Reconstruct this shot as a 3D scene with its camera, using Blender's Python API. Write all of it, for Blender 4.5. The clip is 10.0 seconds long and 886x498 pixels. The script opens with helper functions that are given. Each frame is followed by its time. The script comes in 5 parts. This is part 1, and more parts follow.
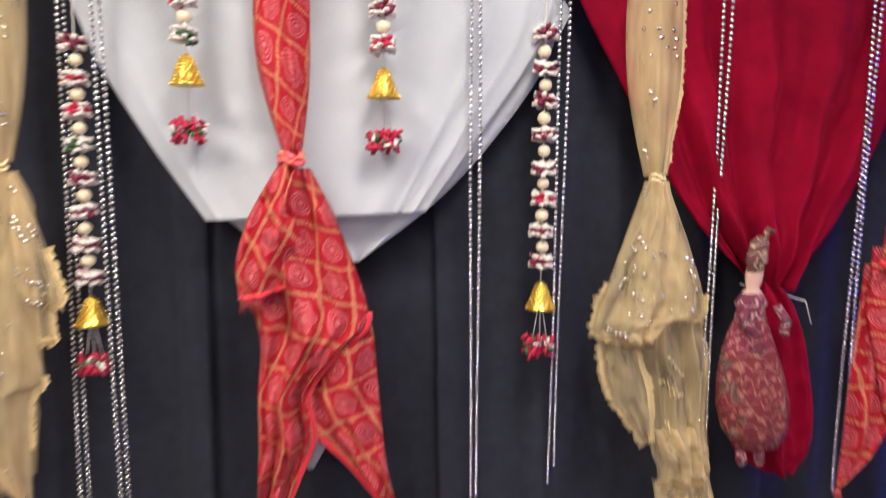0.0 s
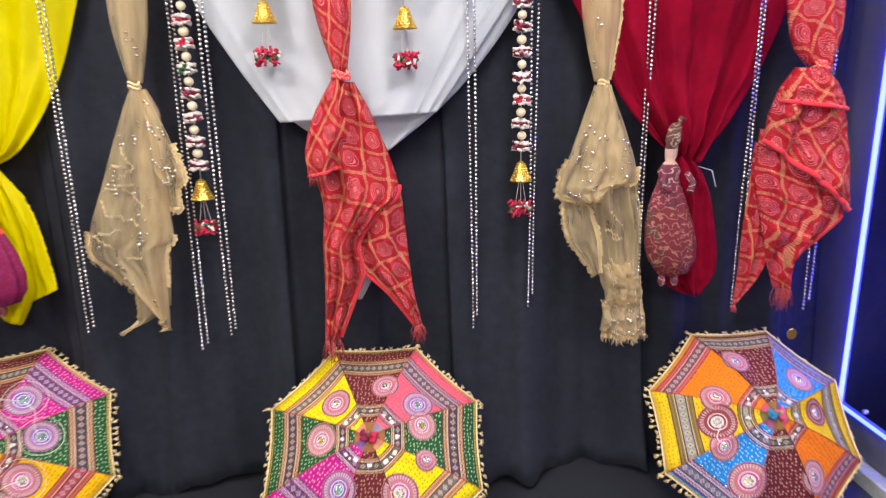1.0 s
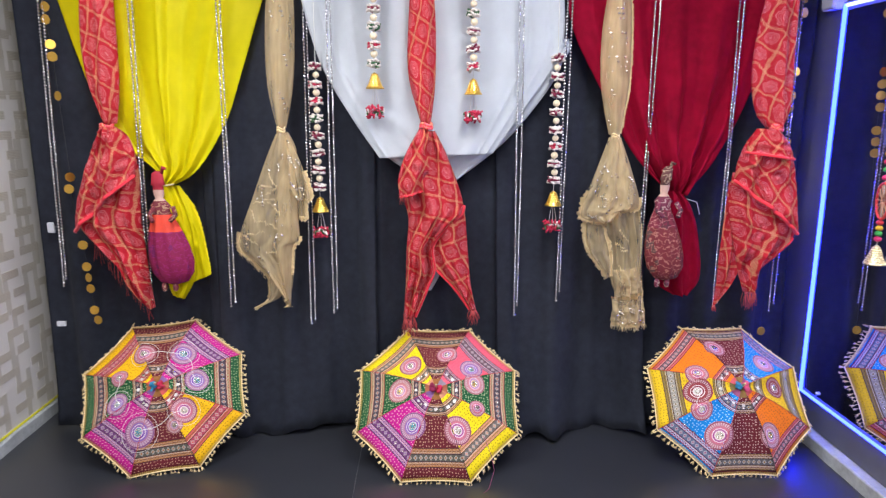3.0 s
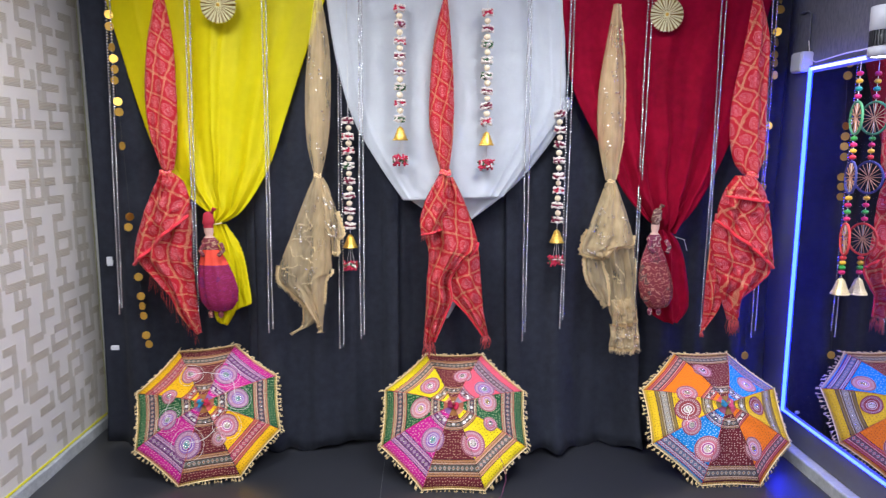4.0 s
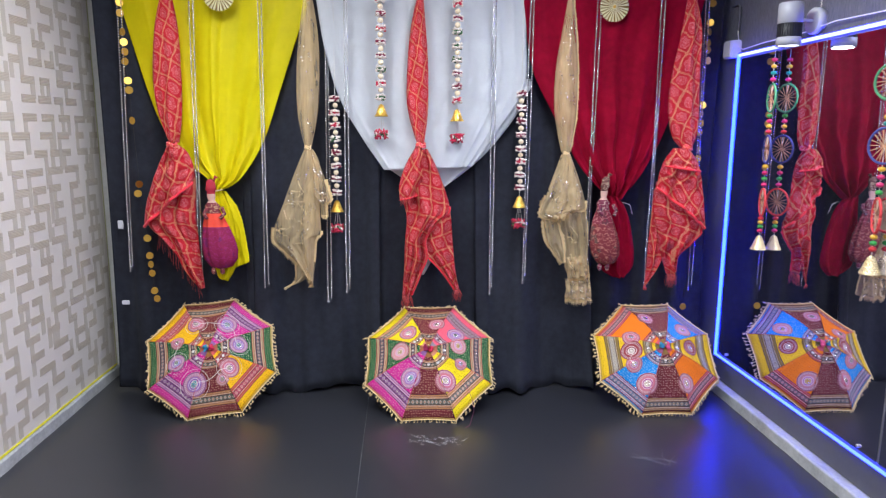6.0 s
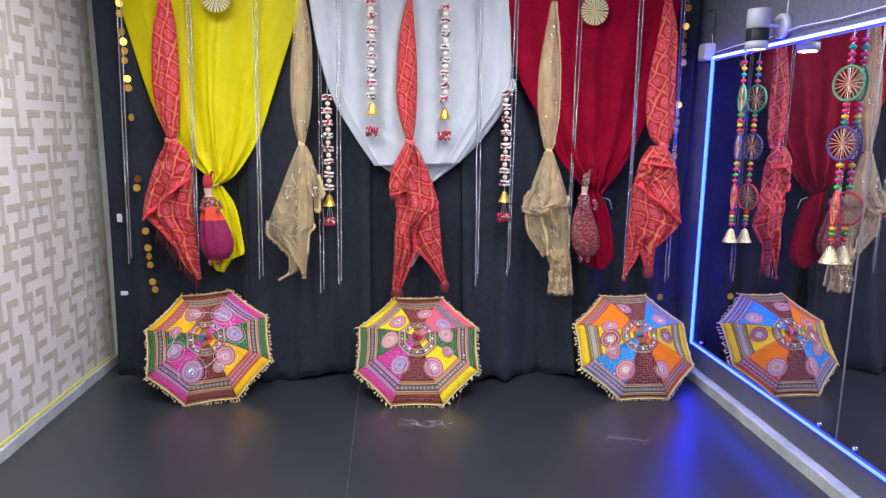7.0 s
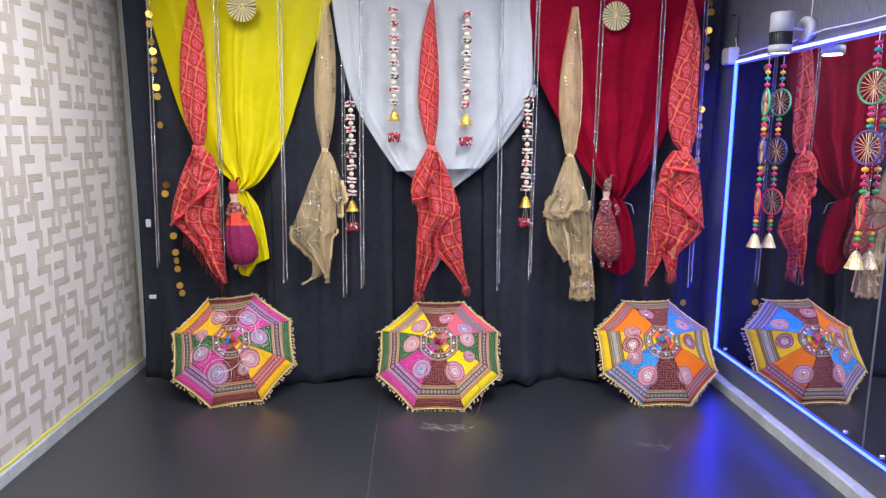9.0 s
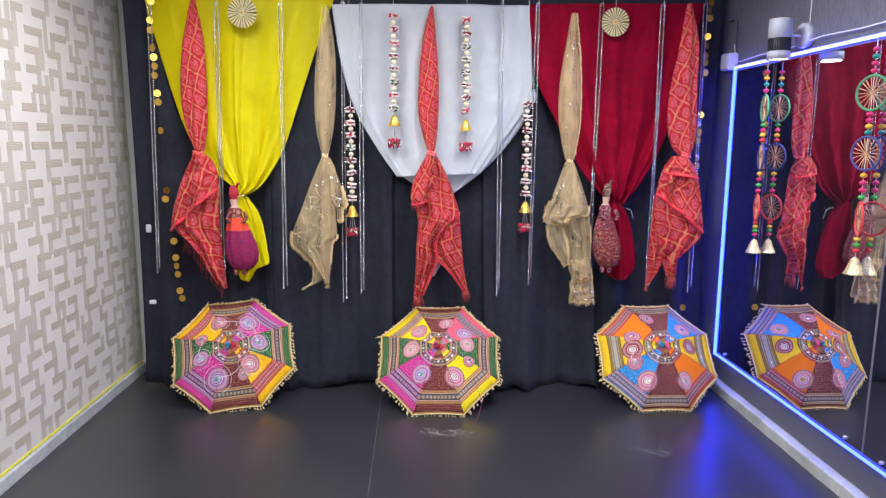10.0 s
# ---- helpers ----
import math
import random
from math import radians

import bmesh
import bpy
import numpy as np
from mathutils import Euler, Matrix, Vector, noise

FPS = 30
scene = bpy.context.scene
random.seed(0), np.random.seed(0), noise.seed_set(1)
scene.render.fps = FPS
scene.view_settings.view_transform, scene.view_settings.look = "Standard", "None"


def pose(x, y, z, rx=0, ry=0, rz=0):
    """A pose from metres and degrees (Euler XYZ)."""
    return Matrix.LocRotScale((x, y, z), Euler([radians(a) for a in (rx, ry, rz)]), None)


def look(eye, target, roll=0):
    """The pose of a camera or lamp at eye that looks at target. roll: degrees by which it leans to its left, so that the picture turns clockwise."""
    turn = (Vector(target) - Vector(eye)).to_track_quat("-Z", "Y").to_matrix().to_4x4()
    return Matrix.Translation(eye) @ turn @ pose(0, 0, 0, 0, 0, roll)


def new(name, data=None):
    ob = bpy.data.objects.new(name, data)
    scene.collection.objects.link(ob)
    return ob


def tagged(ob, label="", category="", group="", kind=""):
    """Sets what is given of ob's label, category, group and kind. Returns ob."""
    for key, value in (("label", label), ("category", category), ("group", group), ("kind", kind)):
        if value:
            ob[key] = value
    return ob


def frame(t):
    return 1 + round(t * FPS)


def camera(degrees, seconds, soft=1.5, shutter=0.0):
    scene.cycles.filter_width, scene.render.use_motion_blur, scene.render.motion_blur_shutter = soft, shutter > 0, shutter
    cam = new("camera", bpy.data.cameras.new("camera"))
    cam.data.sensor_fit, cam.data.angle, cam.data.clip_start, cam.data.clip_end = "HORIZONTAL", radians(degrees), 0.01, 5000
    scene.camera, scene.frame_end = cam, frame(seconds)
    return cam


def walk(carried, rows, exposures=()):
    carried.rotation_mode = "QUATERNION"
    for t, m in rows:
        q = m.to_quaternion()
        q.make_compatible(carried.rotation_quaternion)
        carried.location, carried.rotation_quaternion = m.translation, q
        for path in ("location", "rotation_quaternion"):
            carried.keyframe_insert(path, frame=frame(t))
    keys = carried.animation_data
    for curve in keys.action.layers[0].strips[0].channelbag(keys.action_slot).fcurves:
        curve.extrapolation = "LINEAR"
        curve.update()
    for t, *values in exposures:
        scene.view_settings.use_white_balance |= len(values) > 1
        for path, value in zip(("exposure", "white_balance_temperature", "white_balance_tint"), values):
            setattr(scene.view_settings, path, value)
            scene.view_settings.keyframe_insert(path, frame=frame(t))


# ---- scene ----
EXPOSURES = [(0.0, -0.12, 7350, 12), (1.0, -0.03, 6950, 11), (2.0, -0.04, 6650, 10), (3.5, -0.07, 6180, 10), (5.5, -0.15, 6120, 10), (7.0, -0.12, 6140, 10), (10.0, -0.06, 6300, 10)]
cam = camera(67.4, 10.0, 1.25, shutter=0.55)
PATH = [
    (0, (0.248, -0.027, 1.538), (0.395, 1.952, 1.286), 0.1),
    (0.5, (0.142, -0.375, 1.526), (0.322, 1.565, 1.076), -0.2),
    (1, (0.173, -0.694, 1.546), (0.31, 1.235, 1.037), -1.4),
    (1.5, (0.134, -0.996, 1.563), (0.194, 0.943, 1.074), -0.0),
    (2, (0.127, -1.206, 1.565), (0.098, 0.745, 1.127), 1.0),
    (2.2, (0.106, -1.256, 1.564), (0.114, 0.699, 1.142), 1.1),
    (3.3, (-0.021, -1.643, 1.638), (0.041, 0.316, 1.239), 0.1),
    (3.5, (-0.032, -1.735, 1.642), (0.038, 0.229, 1.274), 0.4),
    (4, (-0.091, -1.899, 1.676), (-0.035, 0.077, 1.375), 0.1),
    (4.5, (-0.202, -2.005, 1.66), (-0.111, -0.032, 1.346), -0.2),
    (5, (-0.178, -2.153, 1.652), (-0.066, -0.186, 1.309), 0.1),
    (5.5, (-0.086, -2.277, 1.637), (0.021, -0.311, 1.289), 0.2),
    (7, (-0.098, -2.571, 1.625), (0.056, -0.608, 1.272), 0.5),
    (7.5, (-0.065, -2.597, 1.618), (0.049, -0.633, 1.261), 0.4),
    (8, (-0.078, -2.586, 1.621), (0.016, -0.621, 1.261), 0.2),
    (8.5, (-0.079, -2.592, 1.615), (0.004, -0.624, 1.269), 0.2),
    (9, (-0.084, -2.599, 1.626), (-0.002, -0.63, 1.289), 0.2),
    (9.5, (-0.085, -2.604, 1.626), (-0.003, -0.633, 1.3), 0.2),
    (10, (-0.083, -2.604, 1.634), (-0.001, -0.632, 1.309), 0.2),
]
walk(cam, [(t, look(eye, target, roll)) for t, eye, target, roll in PATH], EXPOSURES)

# ---- world and light ----
world = bpy.data.worlds.new("world")
scene.world = world
world.use_nodes = True
world.node_tree.nodes["Background"].inputs[0].default_value = (0.5, 0.55, 0.6, 1)
world.node_tree.nodes["Background"].inputs[1].default_value = 0.05

LEFT, RIGHT, BACK, FRONT, TOP = -2.03, 1.95, 2.02, -4.6, 2.78
CEILING_LAMPS = [(-0.95, 0.35), (0.65, 0.35), (-0.95, -1.9), (0.65, -1.9)]
LAMP_WATTS = 46
NEON_STRENGTH, NEON_RUNS = 58.0, 18.0


# ---- materials ----
class Nodes:
    """Short hand for building a node material."""

    def __init__(self, name):
        self.m = bpy.data.materials.new(name)
        self.m.use_nodes = True
        self.t = self.m.node_tree
        self.p = self.t.nodes["Principled BSDF"]
        self.out = self.t.nodes["Material Output"]

    def add(self, kind, **props):
        n = self.t.nodes.new(kind)
        for k, v in props.items():
            setattr(n, k, v)
        return n

    def put(self, value, socket):
        if hasattr(value, "is_linked"):
            self.t.links.new(value, socket)
        elif isinstance(value, (tuple, list)) and len(value) == 3 and socket.type == "RGBA":
            socket.default_value = (*value, 1)
        else:
            socket.default_value = value

    def math(self, op, a, b=0.0, c=0.0):
        n = self.add("ShaderNodeMath", operation=op)
        for v, s in zip((a, b, c), n.inputs):
            self.put(v, s)
        return n.outputs[0]

    def mix(self, f, a, b, blend="MIX"):
        n = self.add("ShaderNodeMix", data_type="RGBA", blend_type=blend)
        self.put(f, n.inputs[0]), self.put(a, n.inputs[6]), self.put(b, n.inputs[7])
        return n.outputs[2]

    def coords(self, which="Object"):
        return self.add("ShaderNodeTexCoord").outputs[which]

    def noise(self, scale, detail=4.0, vector=None, rough=0.55):
        n = self.add("ShaderNodeTexNoise")
        n.inputs["Scale"].default_value, n.inputs["Detail"].default_value = scale, detail
        n.inputs["Roughness"].default_value = rough
        self.put(vector if vector is not None else self.coords(), n.inputs["Vector"])
        return n.outputs["Fac"]

    def ramp(self, f, stops, interpolation="LINEAR"):
        n = self.add("ShaderNodeValToRGB")
        n.color_ramp.interpolation = interpolation
        e = n.color_ramp.elements
        while len(e) < len(stops):
            e.new(0.5)
        for el, (p, c) in zip(e, stops):
            el.position, el.color = p, (*c, 1)
        self.put(f, n.inputs[0])
        return n.outputs[0]

    def grade(self, f, lo, hi, a=0.0, b=1.0):
        n = self.add("ShaderNodeMapRange")
        for s, v in zip(n.inputs, (f, lo, hi, a, b)):
            self.put(v, s)
        return n.outputs[0]

    def xyz(self, vector):
        n = self.add("ShaderNodeSeparateXYZ")
        self.put(vector, n.inputs[0])
        return n.outputs

    def bump(self, height, strength=0.3, distance=0.002):
        n = self.add("ShaderNodeBump")
        n.inputs["Strength"].default_value, n.inputs["Distance"].default_value = strength, distance
        self.put(height, n.inputs["Height"])
        self.put(n.outputs[0], self.p.inputs["Normal"])

    def base(self, colour, rough=0.6, metal=0.0):
        self.put(colour, self.p.inputs["Base Color"])
        self.put(rough, self.p.inputs["Roughness"])
        self.put(metal, self.p.inputs["Metallic"])
        return self


def shade(c, k):
    return tuple(min(1.0, v * k) for v in c)


def plain(name, colour, rough=0.5, metal=0.0, vary=0.18, grain=60.0, relief=0.15):
    n = Nodes(name)
    broad, fine = n.noise(grain * 0.08), n.noise(grain, 5)
    both = n.math("ADD", n.math("MULTIPLY", broad, 0.6), n.math("MULTIPLY", fine, 0.4))
    f = n.grade(both, 0.3, 0.7)
    n.base(n.mix(f, shade(colour, 1 - vary), shade(colour, 1 + vary)), n.grade(fine, 0.2, 0.8, rough * 0.85, min(1, rough * 1.15)), metal)
    n.bump(fine, relief, 0.001)
    return n.m


def cloth(name, colour, rough=0.8, vary=0.12, sheen=0.0, weave=900.0, relief=0.12, sheen_tint=None, crease=0.0):
    n = Nodes(name)
    uv = n.xyz(n.coords("UV"))
    wv = n.math("MULTIPLY", n.math("SINE", n.math("MULTIPLY", uv[0], weave)), n.math("SINE", n.math("MULTIPLY", uv[1], weave)))
    broad, mid = n.noise(3.0, 3), n.noise(26.0, 4)
    f = n.grade(n.math("ADD", n.math("MULTIPLY", broad, 0.55), n.math("MULTIPLY", mid, 0.45)), 0.32, 0.68)
    n.base(n.mix(f, shade(colour, 1 - vary), shade(colour, 1 + vary)), rough)
    n.p.inputs["Sheen Weight"].default_value = sheen
    n.p.inputs["Specular IOR Level"].default_value = 0.2
    if sheen_tint:
        n.p.inputs["Sheen Tint"].default_value = (*sheen_tint, 1)
    height = n.math("ADD", n.math("MULTIPLY", wv, 0.12), mid)
    if crease:
        ridge = n.add("ShaderNodeTexNoise", noise_type="RIDGED_MULTIFRACTAL")
        ridge.inputs["Scale"].default_value, ridge.inputs["Detail"].default_value, ridge.inputs["Distortion"].default_value = 3.2, 2.0, 0.6
        n.put(n.coords(), ridge.inputs["Vector"])
        height = n.math("ADD", height, n.math("MULTIPLY", ridge.outputs["Fac"], crease))
    n.bump(height, relief, 0.004)
    return n.m


def metal(name, colour, rough=0.25):
    return plain(name, colour, rough, 1.0, 0.1, 200.0, 0.1)


def glow(name, colour, strength):
    n = Nodes(name)
    e = n.add("ShaderNodeEmission")
    e.inputs[0].default_value, e.inputs[1].default_value = (*colour, 1), strength
    n.t.links.new(e.outputs[0], n.out.inputs[0])
    return n.m


def bandhani_cloth():
    """Red tie-dyed cotton: fine gold checks on the bias, a ring or a flower of tied dots in each check."""
    n = Nodes("red_bandhani_cotton")
    uv = n.xyz(n.coords("UV"))
    cell = 0.112
    wob = n.math("MULTIPLY", n.math("SUBTRACT", n.noise(7.0, 3), 0.5), 0.70)
    a = n.math("ADD", n.math("DIVIDE", n.math("ADD", uv[0], n.math("MULTIPLY", uv[1], 0.62)), cell), wob)
    b = n.math("ADD", n.math("DIVIDE", n.math("SUBTRACT", uv[1], n.math("MULTIPLY", uv[0], 0.80)), cell), wob)
    fa, fb = n.math("FRACT", a), n.math("FRACT", b)
    ca, cb = n.math("SUBTRACT", fa, 0.5), n.math("SUBTRACT", fb, 0.5)

    def band(c, along):
        """Two fine gold lines with short ticks between them."""
        off = n.math("SUBTRACT", 0.5, n.math("ABSOLUTE", c))
        ticks = n.math("MULTIPLY", n.math("LESS_THAN", off, 0.062), n.grade(n.math("SINE", n.math("MULTIPLY", along, 82.0)), -0.3, 0.4, 0.25, 1.0))
        return ticks

    gold = n.math("MAXIMUM", band(ca, b), n.math("MULTIPLY", band(cb, a), 0.85))
    r = n.math("SQRT", n.math("ADD", n.math("MULTIPLY", ca, ca), n.math("MULTIPLY", cb, cb)))
    ang = n.math("ARCTAN2", cb, ca)
    odd = n.math("MODULO", n.math("ADD", n.math("FLOOR", a), n.math("FLOOR", b)), 2.0)
    odd = n.math("GREATER_THAN", n.math("ABSOLUTE", odd), 0.5)
    petal = n.math("MULTIPLY", n.math("MULTIPLY", n.math("ABSOLUTE", n.math("COSINE", n.math("MULTIPLY", ang, 3.0))), 0.085), odd)
    rr = n.math("ADD", n.math("SUBTRACT", r, petal), n.math("MULTIPLY", odd, 0.03))

    def ring(radius, width):
        return n.math("LESS_THAN", n.math("ABSOLUTE", n.math("SUBTRACT", rr, radius)), width)

    beads = n.grade(n.math("SINE", n.math("MULTIPLY", ang, 26.0)), -0.6, 0.2, 0.45, 1.0)
    rings = n.math("MAXIMUM", n.math("MAXIMUM", n.math("MULTIPLY", ring(0.290, 0.020), beads), ring(0.215, 0.013)), n.math("MAXIMUM", n.math("MULTIPLY", ring(0.135, 0.016), beads), ring(0.035, 0.03)))
    blush = n.math("MULTIPLY", n.math("LESS_THAN", rr, 0.30), 0.04)
    v = n.add("ShaderNodeTexVoronoi", voronoi_dimensions="2D")
    v.inputs["Scale"].default_value = 210.0
    n.put(n.coords("UV"), v.inputs["Vector"])
    dots = n.math("MULTIPLY", n.math("LESS_THAN", v.outputs["Distance"], 0.30), n.grade(n.noise(30.0, 2), 0.4, 0.6, 0.10, 0.45))
    fine, broad = n.noise(150.0, 3), n.noise(7.0, 3)
    red = n.mix(broad, (0.58, 0.006, 0.024), (0.76, 0.013, 0.040))
    col = n.mix(dots, red, (0.86, 0.20, 0.20))
    col = n.mix(blush, col, (0.85, 0.10, 0.16))
    col = n.mix(n.math("MULTIPLY", rings, n.grade(fine, 0.35, 0.65, 0.48, 0.95)), col, (0.92, 0.38, 0.40))
    col = n.mix(n.math("MULTIPLY", gold, n.grade(fine, 0.3, 0.6, 0.42, 0.85)), col, (0.90, 0.58, 0.30))
    n.base(col, 0.62)
    n.p.inputs["Specular IOR Level"].default_value = 0.3
    n.p.inputs["Sheen Weight"].default_value = 0.06
    crinkle = n.add("ShaderNodeTexNoise", noise_type="RIDGED_MULTIFRACTAL")
    crinkle.inputs["Scale"].default_value, crinkle.inputs["Detail"].default_value = 9.0, 2.0
    n.put(n.coords("Object"), crinkle.inputs["Vector"])
    n.bump(n.math("ADD", n.math("ADD", n.math("MULTIPLY", n.noise(45.0, 4), 0.4), n.math("MULTIPLY", crinkle.outputs["Fac"], 0.8)), n.math("MULTIPLY", n.noise(12.0, 2), 2.4)), 0.75, 0.008)
    return n.m


def tulle_cloth():
    """Thin gold net, seen through where it lies single; light passes into it from behind."""
    n = Nodes("gold_net")
    mp = n.add("ShaderNodeMapping")
    mp.inputs["Scale"].default_value = (26, 26, 3.2)
    n.put(n.coords("Object"), mp.inputs[0])
    mid, fine = n.noise(1.0, 3, mp.outputs[0]), n.noise(5.0, 2)
    col = n.mix(mid, (0.84, 0.64, 0.36), (0.91, 0.73, 0.44))
    n.base(col, 0.55)
    n.p.inputs["Sheen Weight"].default_value = 0.3
    n.p.inputs["Specular IOR Level"].default_value = 0.25
    n.bump(mid, 0.1, 0.003)
    through_light, clear = n.add("ShaderNodeBsdfTranslucent"), n.add("ShaderNodeBsdfTransparent")
    n.put(col, through_light.inputs[0])
    body, net = n.add("ShaderNodeMixShader"), n.add("ShaderNodeMixShader")
    body.inputs[0].default_value = 0.25
    n.t.links.new(n.p.outputs[0], body.inputs[1]), n.t.links.new(through_light.outputs[0], body.inputs[2])
    n.put(n.grade(n.math("ADD", n.math("MULTIPLY", mid, 0.5), n.math("MULTIPLY", fine, 0.5)), 0.36, 0.64, 0.26, 0.56), net.inputs[0])
    n.t.links.new(clear.outputs[0], net.inputs[1]), n.t.links.new(body.outputs[0], net.inputs[2])
    n.t.links.new(net.outputs[0], n.out.inputs[0])
    return n.m


def wallpaper():
    """Pale pinkish wallpaper ground."""
    n = Nodes("pale_wallpaper")
    grain, broad = n.noise(160.0, 3), n.noise(1.5, 3)
    ground = n.mix(broad, (0.60, 0.555, 0.52), (0.70, 0.65, 0.615))
    n.base(n.mix(n.grade(grain, 0.3, 0.7, 0, 0.3), ground, (0.56, 0.51, 0.48)), 0.6)
    n.bump(grain, 0.15, 0.001)
    return n.m


def paper_bar(name, dark, light, axis, depth):
    """Ribbed taupe bar of the wallpaper; the ribs run along the bar."""
    n = Nodes(name)
    o = n.xyz(n.coords("Object"))
    rib = n.grade(n.math("SINE", n.math("MULTIPLY", o[axis], 2 * math.pi / 0.0075)), -1, 1)
    rib = n.math("MULTIPLY", rib, depth)
    broad, grain = n.noise(5.0, 3), n.noise(150.0, 3)
    n.base(n.mix(n.grade(grain, 0.3, 0.7, 0.0, 0.25), n.mix(n.math("ADD", n.math("MULTIPLY", broad, 0.6), n.math("MULTIPLY", rib, 0.6)), dark, light), shade(dark, 0.8)), 0.42)
    n.bump(rib, 0.5, 0.002)
    return n.m


def grey_paper():
    n = Nodes("grey_streaked_wallpaper")
    o = n.coords("Object")
    mp = n.add("ShaderNodeMapping")
    mp.inputs["Scale"].default_value = (210, 210, 30)
    n.put(o, mp.inputs[0])
    f = n.noise(1.0, 4, mp.outputs[0])
    n.base(n.mix(n.grade(f, 0.3, 0.7), (0.085, 0.085, 0.105), (0.165, 0.165, 0.195)), 0.6)
    n.bump(f, 0.3, 0.002)
    return n.m


def floor_vinyl():
    n = Nodes("charcoal_vinyl")
    broad, mid, fine = n.noise(1.3, 4), n.noise(9.0, 6), n.noise(240.0, 3)
    f = n.math("ADD", n.math("MULTIPLY", broad, 0.7), n.math("MULTIPLY", mid, 0.3))
    n.base(n.mix(n.grade(f, 0.2, 0.8), (0.020, 0.021, 0.026), (0.030, 0.031, 0.037)), n.grade(n.math("ADD", n.math("MULTIPLY", broad, 0.5), n.math("MULTIPLY", fine, 0.5)), 0.3, 0.7, 0.27, 0.36))
    n.p.inputs["Specular IOR Level"].default_value = 1.0
    n.bump(n.math("ADD", fine, n.math("MULTIPLY", mid, 0.4)), 0.08, 0.001)
    return n.m


def umbrella_cloth(name, colour, side, centre, dot, band=(0.665, 0.865)):
    """Printed umbrella cotton with a patterned band: u runs across a panel in metres, v from the tip (0) to the rim (1)."""
    n = Nodes(name)
    uv = n.xyz(n.coords("UV"))
    u, v = uv[0], uv[1]
    cv = n.add("ShaderNodeCombineXYZ")
    n.put(u, cv.inputs[0]), n.put(n.math("MULTIPLY", v, 0.40), cv.inputs[1])
    vo = n.add("ShaderNodeTexVoronoi", voronoi_dimensions="2D")
    vo.inputs["Scale"].default_value, vo.inputs["Randomness"].default_value = 72.0, 0.55
    n.put(cv.outputs[0], vo.inputs["Vector"])
    dots = n.math("LESS_THAN", vo.outputs["Distance"], 0.21)
    broad, fine = n.noise(6.0, 3), n.noise(180.0, 3)
    ground = n.mix(broad, shade(colour, 0.82), shade(colour, 1.15))
    col = n.mix(n.math("MULTIPLY", dots, 0.8), ground, dot)

    def between(lo, hi):
        return n.math("MULTIPLY", n.math("GREATER_THAN", v, lo), n.math("LESS_THAN", v, hi))

    def line(at, width):
        return n.math("LESS_THAN", n.math("ABSOLUTE", n.math("SUBTRACT", v, at)), width)

    col = n.mix(n.math("LESS_THAN", v, 0.135), col, shade(side, 0.85))
    dark, pale = (0.05, 0.018, 0.03), (0.70, 0.62, 0.56)
    zig = n.math("PINGPONG", u, 0.0075)
    dia = n.math("PINGPONG", u, 0.0115)
    for lo, hi in (band, (0.185, 0.315)):
        w = hi - lo
        m1, m2 = lo + 0.30 * w, lo + 0.70 * w
        col = n.mix(between(lo, hi), col, side)
        for c in (lo + 0.15 * w, hi - 0.15 * w):
            off = n.math("ABSOLUTE", n.math("SUBTRACT", v, c))
            scallop = n.math("LESS_THAN", n.math("ABSOLUTE", n.math("SUBTRACT", off, n.math("MULTIPLY", zig, 0.055 * w / 0.0075 * 1.6))), 0.0042)
            col = n.mix(n.math("MULTIPLY", scallop, 0.75), col, dot)
            col = n.mix(n.math("MULTIPLY", line(c, 0.0028), 0.8), col, dark)
        col = n.mix(between(m1, m2), col, centre)
        reach = n.math("ABSOLUTE", n.math("SUBTRACT", v, (m1 + m2) / 2))
        leaf = n.math("ADD", n.math("DIVIDE", reach, 0.15 * w), n.math("DIVIDE", dia, 0.0095))
        col = n.mix(n.math("MULTIPLY", n.math("LESS_THAN", leaf, 1.0), 0.45), col, pale)
        col = n.mix(n.math("LESS_THAN", leaf, 0.45), col, side)
        for e in (lo, m1, m2, hi):
            col = n.mix(line(e, 0.0042), col, dark)
        for e in (m1 - 0.011, m2 + 0.011):
            col = n.mix(n.math("MULTIPLY", line(e, 0.003), 0.6), col, pale)
    tick = n.grade(n.math("SINE", n.math("MULTIPLY", u, 700.0)), -0.2, 0.3, 0.35, 1.0)
    braid = n.math("MULTIPLY", n.math("GREATER_THAN", v, 0.972), tick)
    col = n.mix(braid, col, (0.66, 0.46, 0.14))
    col = n.mix(n.grade(fine, 0.3, 0.7, 0.0, 0.22), col, shade(colour, 0.5))
    n.base(col, 0.75)
    n.p.inputs["Specular IOR Level"].default_value = 0.25
    n.bump(n.math("ADD", n.math("ADD", fine, n.math("MULTIPLY", dots, 0.6)), n.math("MULTIPLY", n.noise(14.0, 2), 2.0)), 0.35, 0.003)
    return n.m


